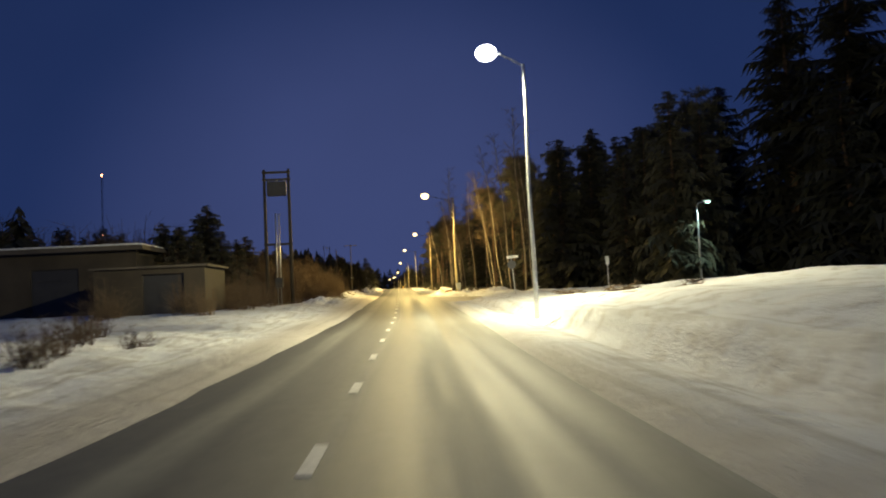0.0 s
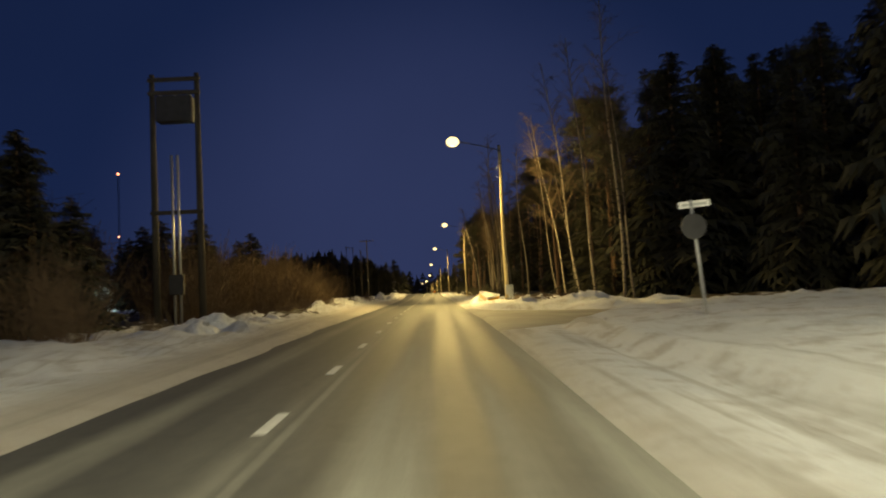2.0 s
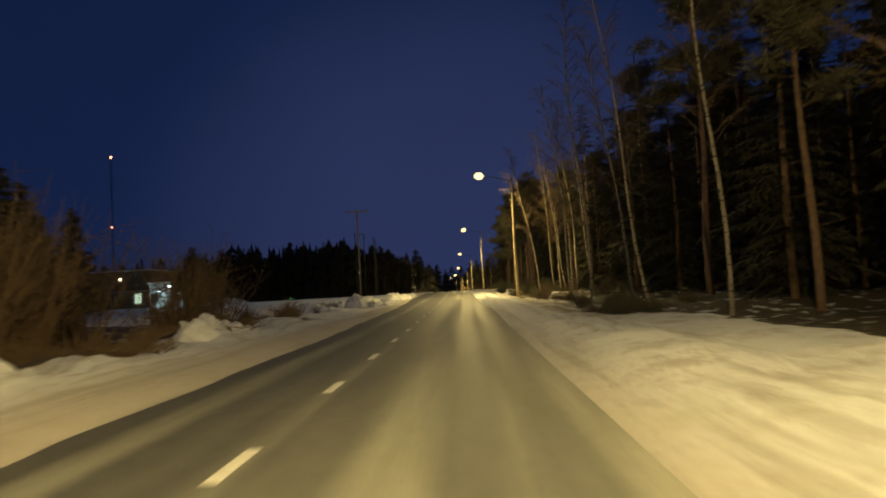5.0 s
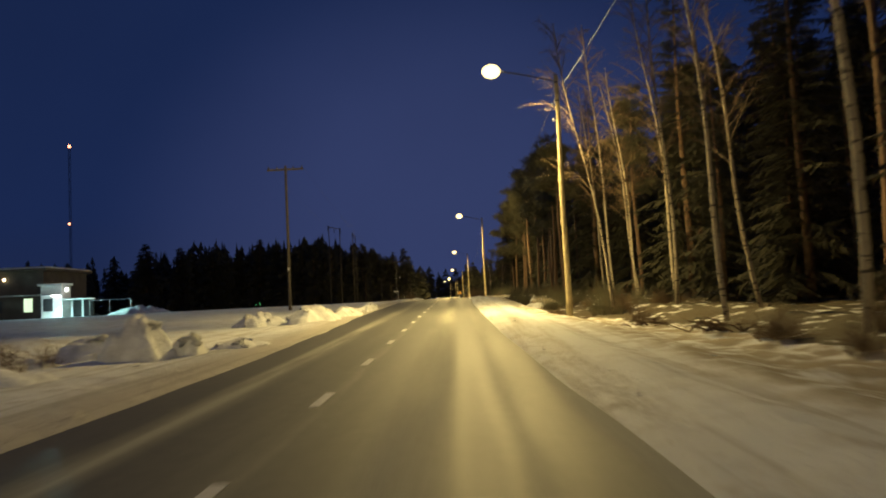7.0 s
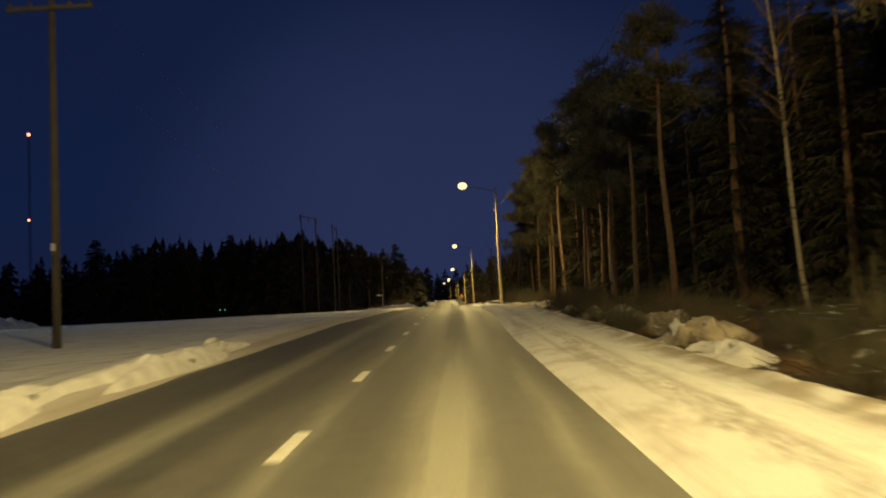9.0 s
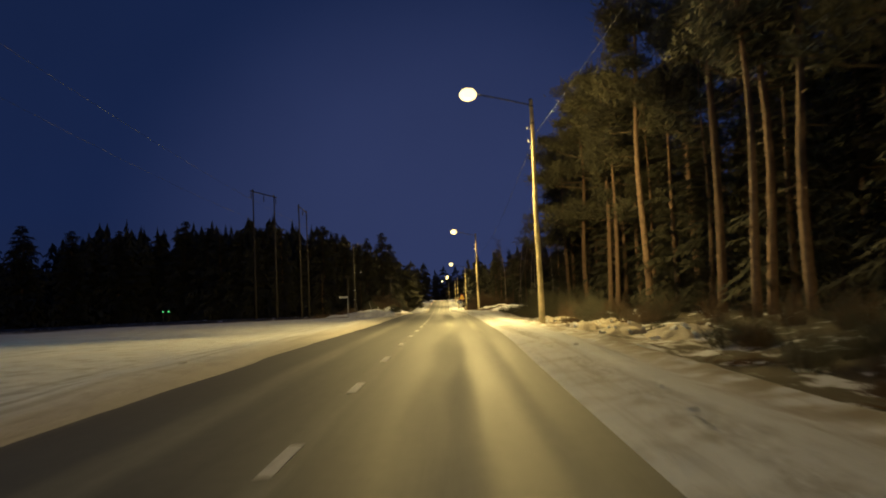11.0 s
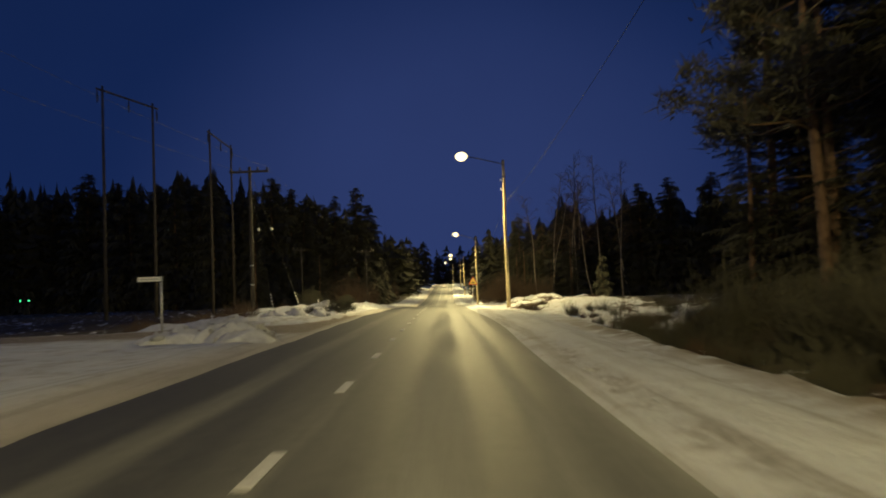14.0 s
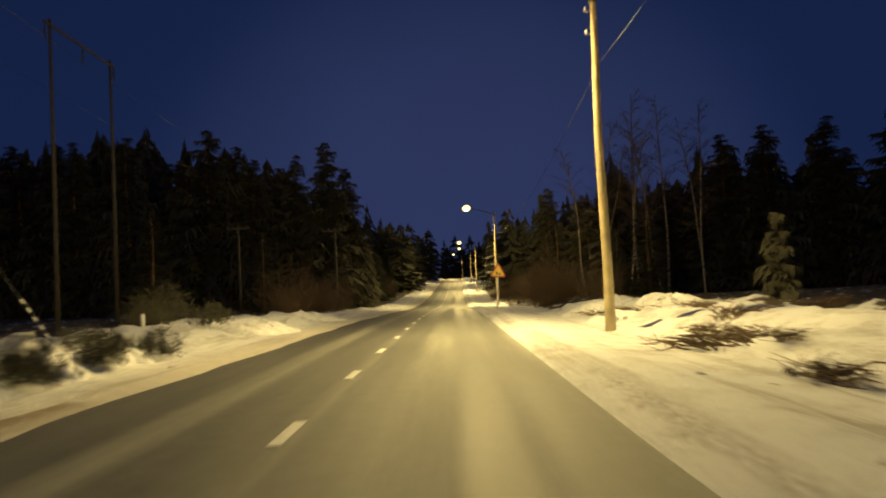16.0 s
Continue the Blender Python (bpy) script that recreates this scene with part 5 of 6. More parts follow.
# ---- the tipped plastic barrier, cabinet and signs on the right ----
def barrier():
    """Hinged panels of a works barrier, tipped over sideways and half sunk in the snow."""
    t = thing("works_barrier", Matrix.Translation((3.9, 65.9, gz(3.9, 65.9))), "tipped white works barrier with orange reflective blocks in snow", "barrier")
    base = Vector((3.9, 65.9, gz(3.9, 65.9)))
    down = Vector((-0.17, -0.02, -0.62))
    H = down.length
    fl, nc, rt, bl, br = (Vector(p) - base for p in ((3.76, 67.50, 1.87), (3.99, 65.10, 1.53), (4.66, 65.80, 1.67), (4.02, 67.62, 1.85), (4.62, 65.86, 1.655)))
    for name, a, b, n in (("front_panel", fl, nc, 5), ("end_panel", nc, rt, 1), ("rear_panel", bl, br, 0), ("far_end_panel", fl, bl, 0)):
        L = (b - a).length
        ax, az = (b - a).normalized(), -down.normalized()
        ay = az.cross(ax).normalized()
        f = Matrix.Translation(a + down) @ Matrix((ax, ay, az)).transposed().to_4x4()
        g = Geo().box((0, -0.03, 0), (L, 0.03, 0.10), f).box((0, -0.03, H - 0.07), (L, 0.03, H), f).box((0.0, -0.018, 0.09), (L, 0.018, H - 0.06), f)
        p = part(name, g, WHITE, t, bevel=0.006)
        for k in range(n):
            x0 = L * (k + 0.22) / n if n > 1 else 0.04
            x1 = x0 + L / n * 0.42 if n > 1 else L - 0.03
            part("orange_block", Geo().box((x0, -0.036, H * 0.60), (x1, -0.020, H * 0.84), f), ORANGE, p, "orange reflective block")
        for k in range(9 if n > 1 else 0):
            x0 = L * (0.08 + 0.098 * k)
            part("lettering_bar", Geo().box((x0, -0.028, H * 0.24), (x0 + 0.034 * L, -0.019, H * (0.50 if k % 3 else 0.42)), f), GREYBOX, p, "grey unreadable lettering bar")
    return t


barrier()

t = thing("cable_cabinet", Matrix.Translation((5.36, 67.45, 1.0)), "grey metal cable cabinet strapped to a wooden pole", "cabinet")
part("body", Geo().box((-0.23, -0.13, 0.62), (0.17, 0.12, 1.10)), GREYBOX, t, bevel=0.015)
part("door", Geo().box((-0.21, -0.145, 0.65), (0.15, -0.131, 1.07)), GREYBOX, t, bevel=0.004)
part("roof", Geo().box((-0.26, -0.17, 1.10), (0.20, 0.14, 1.13)), GREYBOX, t, bevel=0.006)
part("cable_box", Geo().box((-0.08, -0.11, 0.44), (0.15, 0.08, 0.62)), GREYBOX, t, bevel=0.01)
part("pedestal", Geo().box((-0.19, -0.09, -0.3), (0.06, 0.09, 0.44)), CONCRETE, t, bevel=0.012)
part("handle", Geo().box((0.09, -0.165, 0.83), (0.12, -0.146, 0.92)), DARKSTEEL, t, bevel=0.003)


def blade_sign(x, y, top, left, right, post_x, label, back_plate=False, lean=0.0):
    z = gz(post_x, y)
    t = thing("street_name_sign", Matrix.Translation((post_x, y, z)) @ Matrix.Rotation(lean, 4, "Y"), label, "sign", "street name signs")
    h = top - z
    part("post", Geo().tube([(0, 0, -0.4), (0, 0, h + 0.02)], [0.032, 0.032], 10), STEEL, t, smooth=True)
    part("blade", Geo().box((left - post_x, -0.015, h - 0.13), (right - post_x, 0.015, h)), WHITE, t, "white street name blade", bevel=0.006)
    g = Geo().box((left - post_x + 0.07, -0.018, h - 0.09), (right - post_x - 0.07, 0.018, h - 0.045))
    part("lettering_bar", g, GREYBOX, t, "grey unreadable lettering bar")
    if back_plate:
        part("plate", Geo().tube([(-0.02, -0.05, h - 0.48), (-0.02, -0.035, h - 0.48)], [0.24, 0.24], 24), DARKSTEEL, t, "dark back of a round sign")


blade_sign(6.3, 41.0, 3.10, 6.09, 6.69, 6.33, "white street name blade on a leaning steel post", True, radians(-4))
blade_sign(-8.0, 215.8, 4.56, -8.66, -7.94, -7.98, "white street name blade on a steel post in the snow")

t = thing("road_sign", Matrix.Translation((12.6, 45.0, gz(12.6, 45.0))), "small grey sign on a thin post above the snow", "sign")
part("post", Geo().tube([(0, 0, -0.4), (0, 0, 1.9)], [0.025, 0.025], 8), STEEL, t)
part("plate", Geo().box((-0.11, -0.01, 1.45), (0.11, 0.01, 1.95)), GREYBOX, t, bevel=0.004)

# warning triangle
z = gz(1.45, 260.8)
t = thing("warning_sign", Matrix.Translation((1.45, 260.8, z)) @ Matrix.Rotation(radians(4.0), 4, "Y"), "yellow warning triangle with a red border on a pale post", "sign")
part("post", Geo().tube([(0, 0, -0.4), (0, 0, 2.25)], [0.035, 0.03], 10), WHITE, t, smooth=True)


def tri_plate(size, y0, y1, cz):
    g, k = Geo(), 0
    pts = []
    for a in (90, 210, 330):
        for da in (-7, 7):
            q = radians(a + da)
            pts.append((size * math.cos(q), size * math.sin(q) + cz))
    g.v = [(x, y0, z_) for x, z_ in pts] + [(x, y1, z_) for x, z_ in pts]
    g.f = [tuple(range(6)), tuple(range(11, 5, -1))] + [(i, i + 6, (i + 1) % 6 + 6, (i + 1) % 6) for i in range(6)]
    return g


part("border", tri_plate(0.42, -0.045, -0.030, 1.92), RED, t, "red border plate")
face = part("face", tri_plate(0.335, -0.052, -0.047, 1.92), YELLOW, t, "yellow reflective face")
part("symbol", Geo().box((-0.10, -0.058, 1.80), (-0.03, -0.054, 1.94)), BLACK, face)
part("symbol", Geo().box((0.03, -0.058, 1.78), (0.11, -0.054, 1.88)), BLACK, face)

t = thing("info_sign", Matrix.Translation((1.2, 330.0, gz(1.2, 330.0))), "small blue and white road sign on a post", "sign")
part("post", Geo().tube([(0, 0, -0.3), (0, 0, 2.2)], [0.03, 0.03], 8), STEEL, t)
part("plate", Geo().box((-0.45, -0.03, 1.7), (0.45, -0.01, 2.2)), BLUE, t, bevel=0.01)
part("panel", Geo().box((-0.25, -0.036, 1.8), (0.25, -0.032, 2.1)), WHITE, t, "white panel")


# ---- utility poles on the left ----
def utility_pole(x, y, top, arm=0.9, arms=1, label="weathered wooden utility pole with a crossarm", r=0.105):
    z = gz(x, y)
    h = top - z
    t = thing("utility_pole", Matrix.Translation((x, y, z)), label, "utility pole", "utility poles")
    part("pole", Geo().tube([(0, 0, -0.4), (0.01, 0, h * 0.5), (0, 0, h)], [r, r * 0.85, r * 0.68], 12), GREYWOOD, t, smooth=True)
    for k in range(arms):
        zz = h - 0.25 - 0.5 * k
        c = part("crossarm", Geo().box((-arm, -0.16, zz - 0.05), (arm, -0.06, zz + 0.05)), GREYWOOD, t, bevel=0.008)
        for u in (-0.92, -0.45, 0.45, 0.92):
            part("insulator", Geo().tube([(arm * u, -0.11, zz + 0.05), (arm * u, -0.11, zz + 0.11), (arm * u, -0.11, zz + 0.20)], [0.02, 0.05, 0.03], 8), DARKSTEEL, c, "dark insulator")
    if r < 0.15 and y < 200:
        part("marker_plate", Geo().box((-0.05, -r - 0.012, 2.4), (0.05, -r + 0.01, 2.58)), GREYBOX, t, "pale marker plate")
    if 200 < y < 250:
        for zz in (1.28, 2.2):
            part("marker_band", Geo().tube([(0, 0, zz - 0.035), (0, 0, zz + 0.035)], [r * 0.975, r * 0.97], 14), GREYBOX, t, "pale marker band")
    return (x, y, top - 0.05)


utility_pole(-8.72, 143.7, 11.4, 1.1)
utility_pole(-9.38, 230.3, 10.05, 0.95)
utility_pole(-10.0, 278.2, 8.25, 0.95, label="weathered wooden utility pole with a pale crossarm")
utility_pole(-16.7, 276.0, 8.6, 0.8, label="slim wooden utility pole before the dark wood")

# two slack wires from crossarm to crossarm
line = [(-8.72, 143.7, 11.2, 1.1), (-9.38, 230.3, 9.85, 0.95), (-10.0, 278.2, 8.05, 0.95)]
for (xa, ya, za, ra), (xb, yb, zb, rb) in zip(line, line[1:]):
    for side_ in (-0.92, 0.92):
        a, b = Vector((xa + side_ * ra, ya - 0.11, za + 0.15)), Vector((xb + side_ * rb, yb - 0.11, zb + 0.15))
        sag = 0.00024 * (yb - ya) ** 2
        pts = [a.lerp(b, u) + Vector((0, 0, -sag * 4 * u * (1 - u))) for u in (i / 24 for i in range(25))]
        solid("overhead_wire", Geo().tube(pts, [0.0035] * 25, 5), CABLE, Matrix(), "thin slack wire between wooden utility poles", "wire", "wires of the utility poles", smooth=True)


# tall two-legged power line frames before the wood
def line_frame(a, b, top, label):
    """Two tall poles joined by a long crossarm with hanging insulators."""
    x, y = (a[0] + b[0]) / 2, (a[1] + b[1]) / 2
    z = gz(x, y)
    t = thing("power_line_frame", Matrix.Translation((x, y, z)), label, "power line pole", "power line frames")
    h = top - z
    p, q = Vector((a[0] - x, a[1] - y, 0)), Vector((b[0] - x, b[1] - y, 0))
    for foot in (p, q):
        low = gz(foot.x + x, foot.y + y) - z
        part("pole", Geo().tube([foot + Vector((0, 0, low - 0.4)), foot + Vector((0.02, 0, h * 0.5)), foot + Vector((0, 0, h + 0.2))], [0.13, 0.105, 0.075], 12), GREYWOOD, t, smooth=True)
    along = (q - p).normalized()
    up = Vector((0, 0, h - 0.1))
    arm = part("crossarm", Geo().tube([p - along * 0.6 + up, q + along * 0.6 + up], [0.07, 0.07], 8), GREYWOOD, t)
    for c in (p - along * 0.5, (p + q) * 0.5, q + along * 0.5):
        part("insulator", Geo().tube([c + up + Vector((0, 0, -0.08)), c + up + Vector((0, 0, -0.5)), c + up + Vector((0, 0, -0.95))], [0.02, 0.07, 0.04], 8), DARKSTEEL, arm, "dark hanging insulator")


line_frame((-20.7, 258.7), (-21.1, 266.0), 18.0, "tall wooden power line frame with a long crossarm")
line_frame((-23.3, 244.6), (-22.0, 249.8), 18.2, "tall wooden power line frame deeper in the clearing")

# pole-mounted substation: two posts, platform box and lit conduits
t = thing("pole_substation", Matrix.Translation((-8.8, 57.4, gz(-8.8, 57.4))), "tall wooden pole frame with a transformer and cable conduits", "substation")
h = 11.2 - gz(-8.8, 57.4)
for x in (-0.92, 0.89):
    part("post", Geo().tube([(x, 0, -0.4), (x, 0, h * 0.5), (x, 0, h)], [0.15, 0.13, 0.10], 12), DARKWOOD, t, smooth=True)
for zz in (h - 0.25, h - 0.8, 4.4):
    part("crossbeam", Geo().box((-1.05, -0.17, zz - 0.08), (1.05, -0.06, zz + 0.08)), DARKWOOD, t, bevel=0.01)
part("transformer", Geo().box((-0.70, -0.30, h - 2.0), (0.70, 0.30, h - 0.95)), DARKSTEEL, t, bevel=0.03)
for x in (-0.6, 0.0, 0.6):
    part("bushing", Geo().tube([(x, 0, h - 0.95), (x, 0, h - 0.85), (x, 0, h - 0.75)], [0.06, 0.08, 0.04], 8), GREYBOX, t)
for x in (-0.14, 0.10):
    part("conduit", Geo().tube([(x, -0.2, -0.3), (x, -0.2, 6.7)], [0.055, 0.055], 10), STEEL, t, "shiny steel cable conduit", smooth=True)
part("meter_box", Geo().box((-0.3, -0.40, 1.1), (0.26, -0.16, 1.9)), DARKSTEEL, t, bevel=0.015)


# ---- buildings ----
def walls(t, name, x0, x1, y0, y1, z0, z1, material, openings=(), th=0.25):
    """Front wall (towards -y) with openings through it, and three plain walls."""
    x = x0
    for a, b, lo, hi in sorted(openings):
        part(name, Geo().box((x, y0, z0), (a, y0 + th, z1)), material, t)
        if lo > z0:
            part("sill_wall", Geo().box((a, y0, z0), (b, y0 + th, lo)), material, t)
        part("lintel", Geo().box((a, y0, hi), (b, y0 + th, z1)), material, t)
        x = b
    part(name, Geo().box((x, y0, z0), (x1, y0 + th, z1)), material, t)
    part("side_wall", Geo().box((x1 - th, y0 + th + 0.003, z0), (x1, y1, z1)), material, t)
    part("side_wall", Geo().box((x0, y0 + th + 0.003, z0), (x0 + th, y1, z1)), material, t)
    part("rear_wall", Geo().box((x0 + th + 0.003, y1 - th, z0), (x1 - th - 0.003, y1, z1)), material, t)


g0 = gz(-12, 40)
t = thing("garage_building", Matrix.Translation((0, 0, g0)), "low dim plastered garage building with a snowy flat roof", "building")
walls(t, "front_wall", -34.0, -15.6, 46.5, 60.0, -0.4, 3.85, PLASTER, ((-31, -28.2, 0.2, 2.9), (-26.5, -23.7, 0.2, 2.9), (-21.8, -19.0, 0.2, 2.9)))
for x in (-31, -26.5, -21.8):
    d = part("garage_door", Geo().box((x, 46.62, 0.0), (x + 2.8, 46.68, 2.9)), DOORDARK, t, "dark garage door")
    for k in range(4):
        part("door_panel", Geo().box((x + 0.08, 46.595, 0.1 + 0.7 * k), (x + 2.72, 46.62, 0.72 + 0.7 * k)), DOORDARK, d, bevel=0.01)
r = part("roof", Geo().box((-34.6, 45.8, 3.85), (-15.0, 60.6, 4.12)), DARKWALL, t, "dark roof edge", bevel=0.02)
part("roof_snow", Geo().box((-34.5, 45.9, 4.12), (-15.1, 60.5, 4.24)), ICE, r, "even snow cover", bevel=0.05)
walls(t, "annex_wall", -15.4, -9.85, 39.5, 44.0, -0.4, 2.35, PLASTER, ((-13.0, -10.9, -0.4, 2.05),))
part("annex_door", Geo().box((-13.0, 39.68, -0.3), (-10.9, 39.74, 2.05)), DOORDARK, t, "dark double door")
part("annex_roof", Geo().box((-15.6, 39.3, 2.35), (-9.65, 44.2, 2.47)), DARKWALL, t, bevel=0.02)

g0 = gz(-46, 187)
t = thing("service_building", Matrix.Translation((0, 0, g0)), "white lit service building with a glazed porch", "building")
walls(t, "front_wall", -47.8, -45.3, 186.6, 188.7, -0.4, 3.9, WHITE, ((-47.6, -46.4, 0.9, 2.4),))
part("window", Geo().box((-47.6, 186.70, 0.9), (-46.4, 186.75, 2.4)), DOORDARK, t, "dark window pane")
part("roof", Geo().box((-48.0, 186.2, 3.9), (-45.1, 188.9, 4.15)), WHITE, t, bevel=0.03)
for x in (-45.2, -44.0, -42.75):
    part("porch_post", Geo().box((x, 186.2, -0.3), (x + 0.16, 186.36, 2.15)), WHITE, t, bevel=0.01)
part("porch_roof", Geo().box((-45.28, 186.0, 2.15), (-42.5, 189.0, 2.32)), WHITE, t, bevel=0.02)
part("porch_back", Geo().box((-45.28, 188.8, -0.3), (-42.6, 188.95, 2.14)), DOORDARK, t)
part("awning", Geo().box((-47.0, 185.6, 2.75), (-45.0, 186.58, 2.9)), WHITE, t, bevel=0.02)
part("canopy_lamp", Geo().blob((-45.7, 185.9, 2.66), (0.5, 0.15, 0.06), 0, 10, 6), WHITE_LAMP, t, "cool white strip lamp", smooth=True)
spot("building_light", (-45.7, 185.5, g0 + 2.5), (0.6, 1.0, 0.95), 700, (0.2, -0.6, -1), 160)
part("wall_lamp", Geo().blob((-44.4, 186.0, 3.35), (0.22, 0.18, 0.2), 0, 10, 6), WHITE_LAMP, t, "cool white flood lamp", smooth=True)
spot("building_light", (-44.0, 185.3, g0 + 3.3), (0.50, 1.0, 0.95), 6000, (0.7, -1.0, -0.55), 150)

# a lit yard behind the left thicket: pale shed, flood lamp on a mast, banks of cleared snow
g0 = gz(-47, 131)
t = thing("yard_shed", Matrix.Translation((0, 0, g0)), "pale plastered shed lit by a flood lamp", "shed")
walls(t, "shed_wall", -51.0, -44.8, 132.0, 137.0, -0.4, 4.1, WHITE, ((-48.6, -46.4, -0.4, 2.4),))
d = part("shed_door", Geo().box((-48.6, 132.12, -0.3), (-46.4, 132.18, 2.4)), DOORDARK, t, "dark double door")
for x in (-48.5, -47.45):
    part("door_panel", Geo().box((x, 132.09, 0.0), (x + 0.95, 132.12, 2.3)), DOORDARK, d, bevel=0.01)
r = part("roof", Geo().box((-51.4, 131.5, 4.1), (-44.4, 137.4, 4.32)), DARKWALL, t, "dark roof edge", bevel=0.02)
part("roof_snow", Geo().box((-51.3, 131.6, 4.32), (-44.5, 137.3, 4.5)), ICE, r, "even snow cover", bevel=0.06)
t = thing("yard_lamp", Matrix.Translation((-45.5, 129.6, g0)), "white flood lamp on a slim mast", "lamp")
part("mast", Geo().tube([(0, 0, -0.4), (0, 0, 4.2)], [0.06, 0.045], 10), STEEL, t, smooth=True)
part("lamp_head", Geo().blob((0, 0, 4.25), (0.30, 0.22, 0.16), 0, 10, 6), WHITE_LAMP, t, "glowing cool white lamp head", smooth=True)
spot("yard_light", (-45.5, 129.6, g0 + 3.95), (0.72, 1.0, 0.95), 2600, (-0.2, 0.3, -1), 165)

t = thing("carport_frame", Matrix.Translation((0, 0, gz(-40, 187))), "thin steel rail frame beside a lit building", "frame")
for x in (-42.2, -39.8, -37.3):
    part("post", Geo().tube([(x, 187.0, -0.3), (x, 187.0, 1.9)], [0.04, 0.04], 8), STEEL, t)
part("rail", Geo().tube([(-42.2, 187.0, 1.9), (-37.3, 187.0, 1.9)], [0.035, 0.035], 8), STEEL, t)

g0 = gz(-54, 190)
t = thing("dark_house", Matrix.Translation((0, 0, g0)), "dark two-storey house with a lit greenish window", "house")
walls(t, "front_wall", -64.0, -48.5, 188.5, 199.0, -0.4, 5.9, DARKWALL, ((-61.5, -60.3, 3.6, 5.0), (-58.0, -56.8, 3.6, 5.0), (-51.0, -49.9, 1.0, 2.6), (-54.8, -53.6, 1.0, 2.4)))
for a, b, lo, hi, m_ in ((-61.5, -60.3, 3.6, 5.0, DOORDARK), (-58.0, -56.8, 3.6, 5.0, DOORDARK), (-51.0, -49.9, 1.0, 2.6, LIT_WINDOW), (-54.8, -53.6, 1.0, 2.4, DOORDARK)):
    w = part("window", Geo().box((a, 188.62, lo), (b, 188.66, hi)), m_, t, "greenish lit pane" if m_ is LIT_WINDOW else "dark pane")
    part("mullion", Geo().box(((a + b) / 2 - 0.03, 188.58, lo), ((a + b) / 2 + 0.03, 188.618, hi)), WHITE, w)
r = part("roof", Geo().box((-64.6, 187.9, 5.9), (-47.9, 199.6, 6.2)), DARKWALL, t, bevel=0.03)
part("roof_snow", Geo().box((-64.5, 188.0, 6.2), (-48.0, 199.5, 6.4)), ICE, r, bevel=0.06)
part("balcony", Geo().box((-56.5, 187.3, 2.9), (-48.6, 188.48, 3.05)), CONCRETE, t)
part("wall_lamp", Geo().blob((-53.2, 188.3, 5.0), (0.16, 0.14, 0.16), 0, 10, 6), WARM_LAMP, t, "warm outdoor lamp", smooth=True)

# far guyed mast with its red beacons
t = thing("radio_mast", Matrix.Translation((-142.0, 376.5, gz(-142, 376.5))), "tall thin lattice radio mast with red beacons", "mast")
top = 67.0 - gz(-142, 376.5)
for a in range(3):
    q = 2.094 * a
    part("leg", Geo().tube([(0.45 * math.cos(q), 0.45 * math.sin(q), -0.5), (0.45 * math.cos(q), 0.45 * math.sin(q), top)], [0.06, 0.06], 6), DARKSTEEL, t)
g = Geo()
for k in range(40):
    z0, z1 = top * k / 40, top * (k + 1) / 40
    for a in range(3):
        q, q2 = 2.094 * a, 2.094 * (a + 1)
        g.tube([(0.45 * math.cos(q), 0.45 * math.sin(q), z0), (0.45 * math.cos(q2), 0.45 * math.sin(q2), z1)], [0.03, 0.03], 4, False)
tagged(part("lattice", g, DARKSTEEL, t), kind="stuff")
part("beacon", Geo().blob((0, 0, top + 0.3), (0.55, 0.55, 0.6), 0, 10, 6), RED_LAMP, t, "glowing red beacon", smooth=True)
part("beacon", Geo().blob((0, -0.7, 38.0 - gz(-142, 376.5)), (0.4, 0.4, 0.4), 0, 10, 6), RED_LAMP, t, "glowing red beacon", smooth=True)

# far yard lamps seen under the wood
def yard_lamp(x, y, z, material, label):
    h = z - gz(x, y)
    t = thing("yard_lamp", Matrix.Translation((x, y, gz(x, y))), label, "lamp", "far yard lamps")
    part("post", Geo().tube([(0, 0, -0.3), (0, 0, h)], [0.04, 0.03], 8), DARKSTEEL, t)
    part("bulb", Geo().blob((0, -0.05, h + 0.12), (0.10, 0.10, 0.10), 0, 10, 6), material, t, "small glowing bulb", smooth=True)


yard_lamp(-45.3, 272.0, 3.9, GREEN_LAMP, "small green yard lamp at the wood's edge")
yard_lamp(-44.4, 272.0, 3.9, GREEN_LAMP, "small green yard lamp at the wood's edge")
yard_lamp(-33.0, 291.0, 3.8, GREEN_LAMP, "small green yard lamp at the wood's edge")


# ---- junipers, twigs and fallen brush in the snow ----
def juniper(seed, r=0.5, h=0.8):
    random.seed(seed)
    g = Geo()
    for _ in range(70):
        a, s = random.uniform(0, 6.283), random.random() ** 0.5
        c = Vector((math.cos(a) * r * s, math.sin(a) * r * s, h * (0.12 + 0.75 * random.random()) * (1.05 - 0.5 * s)))
        needle_tuft(g, c, 0.22, 16, 0.8)
    return g


jun = [juniper(61).mesh("juniper_bush", NEEDLE), juniper(62, 0.65, 0.7).mesh("juniper_bush", NEEDLE)]
for k, (x, y, s) in enumerate(((-5.15, 230.2, 0.75), (-5.6, 230.5, 0.65), (-5.3, 232.3, 0.72), (-5.8, 232.5, 0.62), (-5.45, 234.6, 0.68), (-5.95, 234.4, 0.6), (-6.5, 229.4, 0.5), (-6.4, 240.0, 0.8), (-9.65, 245.2, 1.5))):
    ob = new("juniper_bush", jun[k % 2])
    ob.matrix_basis = Matrix.Translation((x, y, gz(x, y) - 0.05)) @ Matrix.Rotation(k * 1.3, 4, "Z") @ Matrix.Diagonal((s, s, s * 1.3, 1))
    tagged(ob, "dense dark juniper bush poking out of snow", "bush", "junipers in the snow")


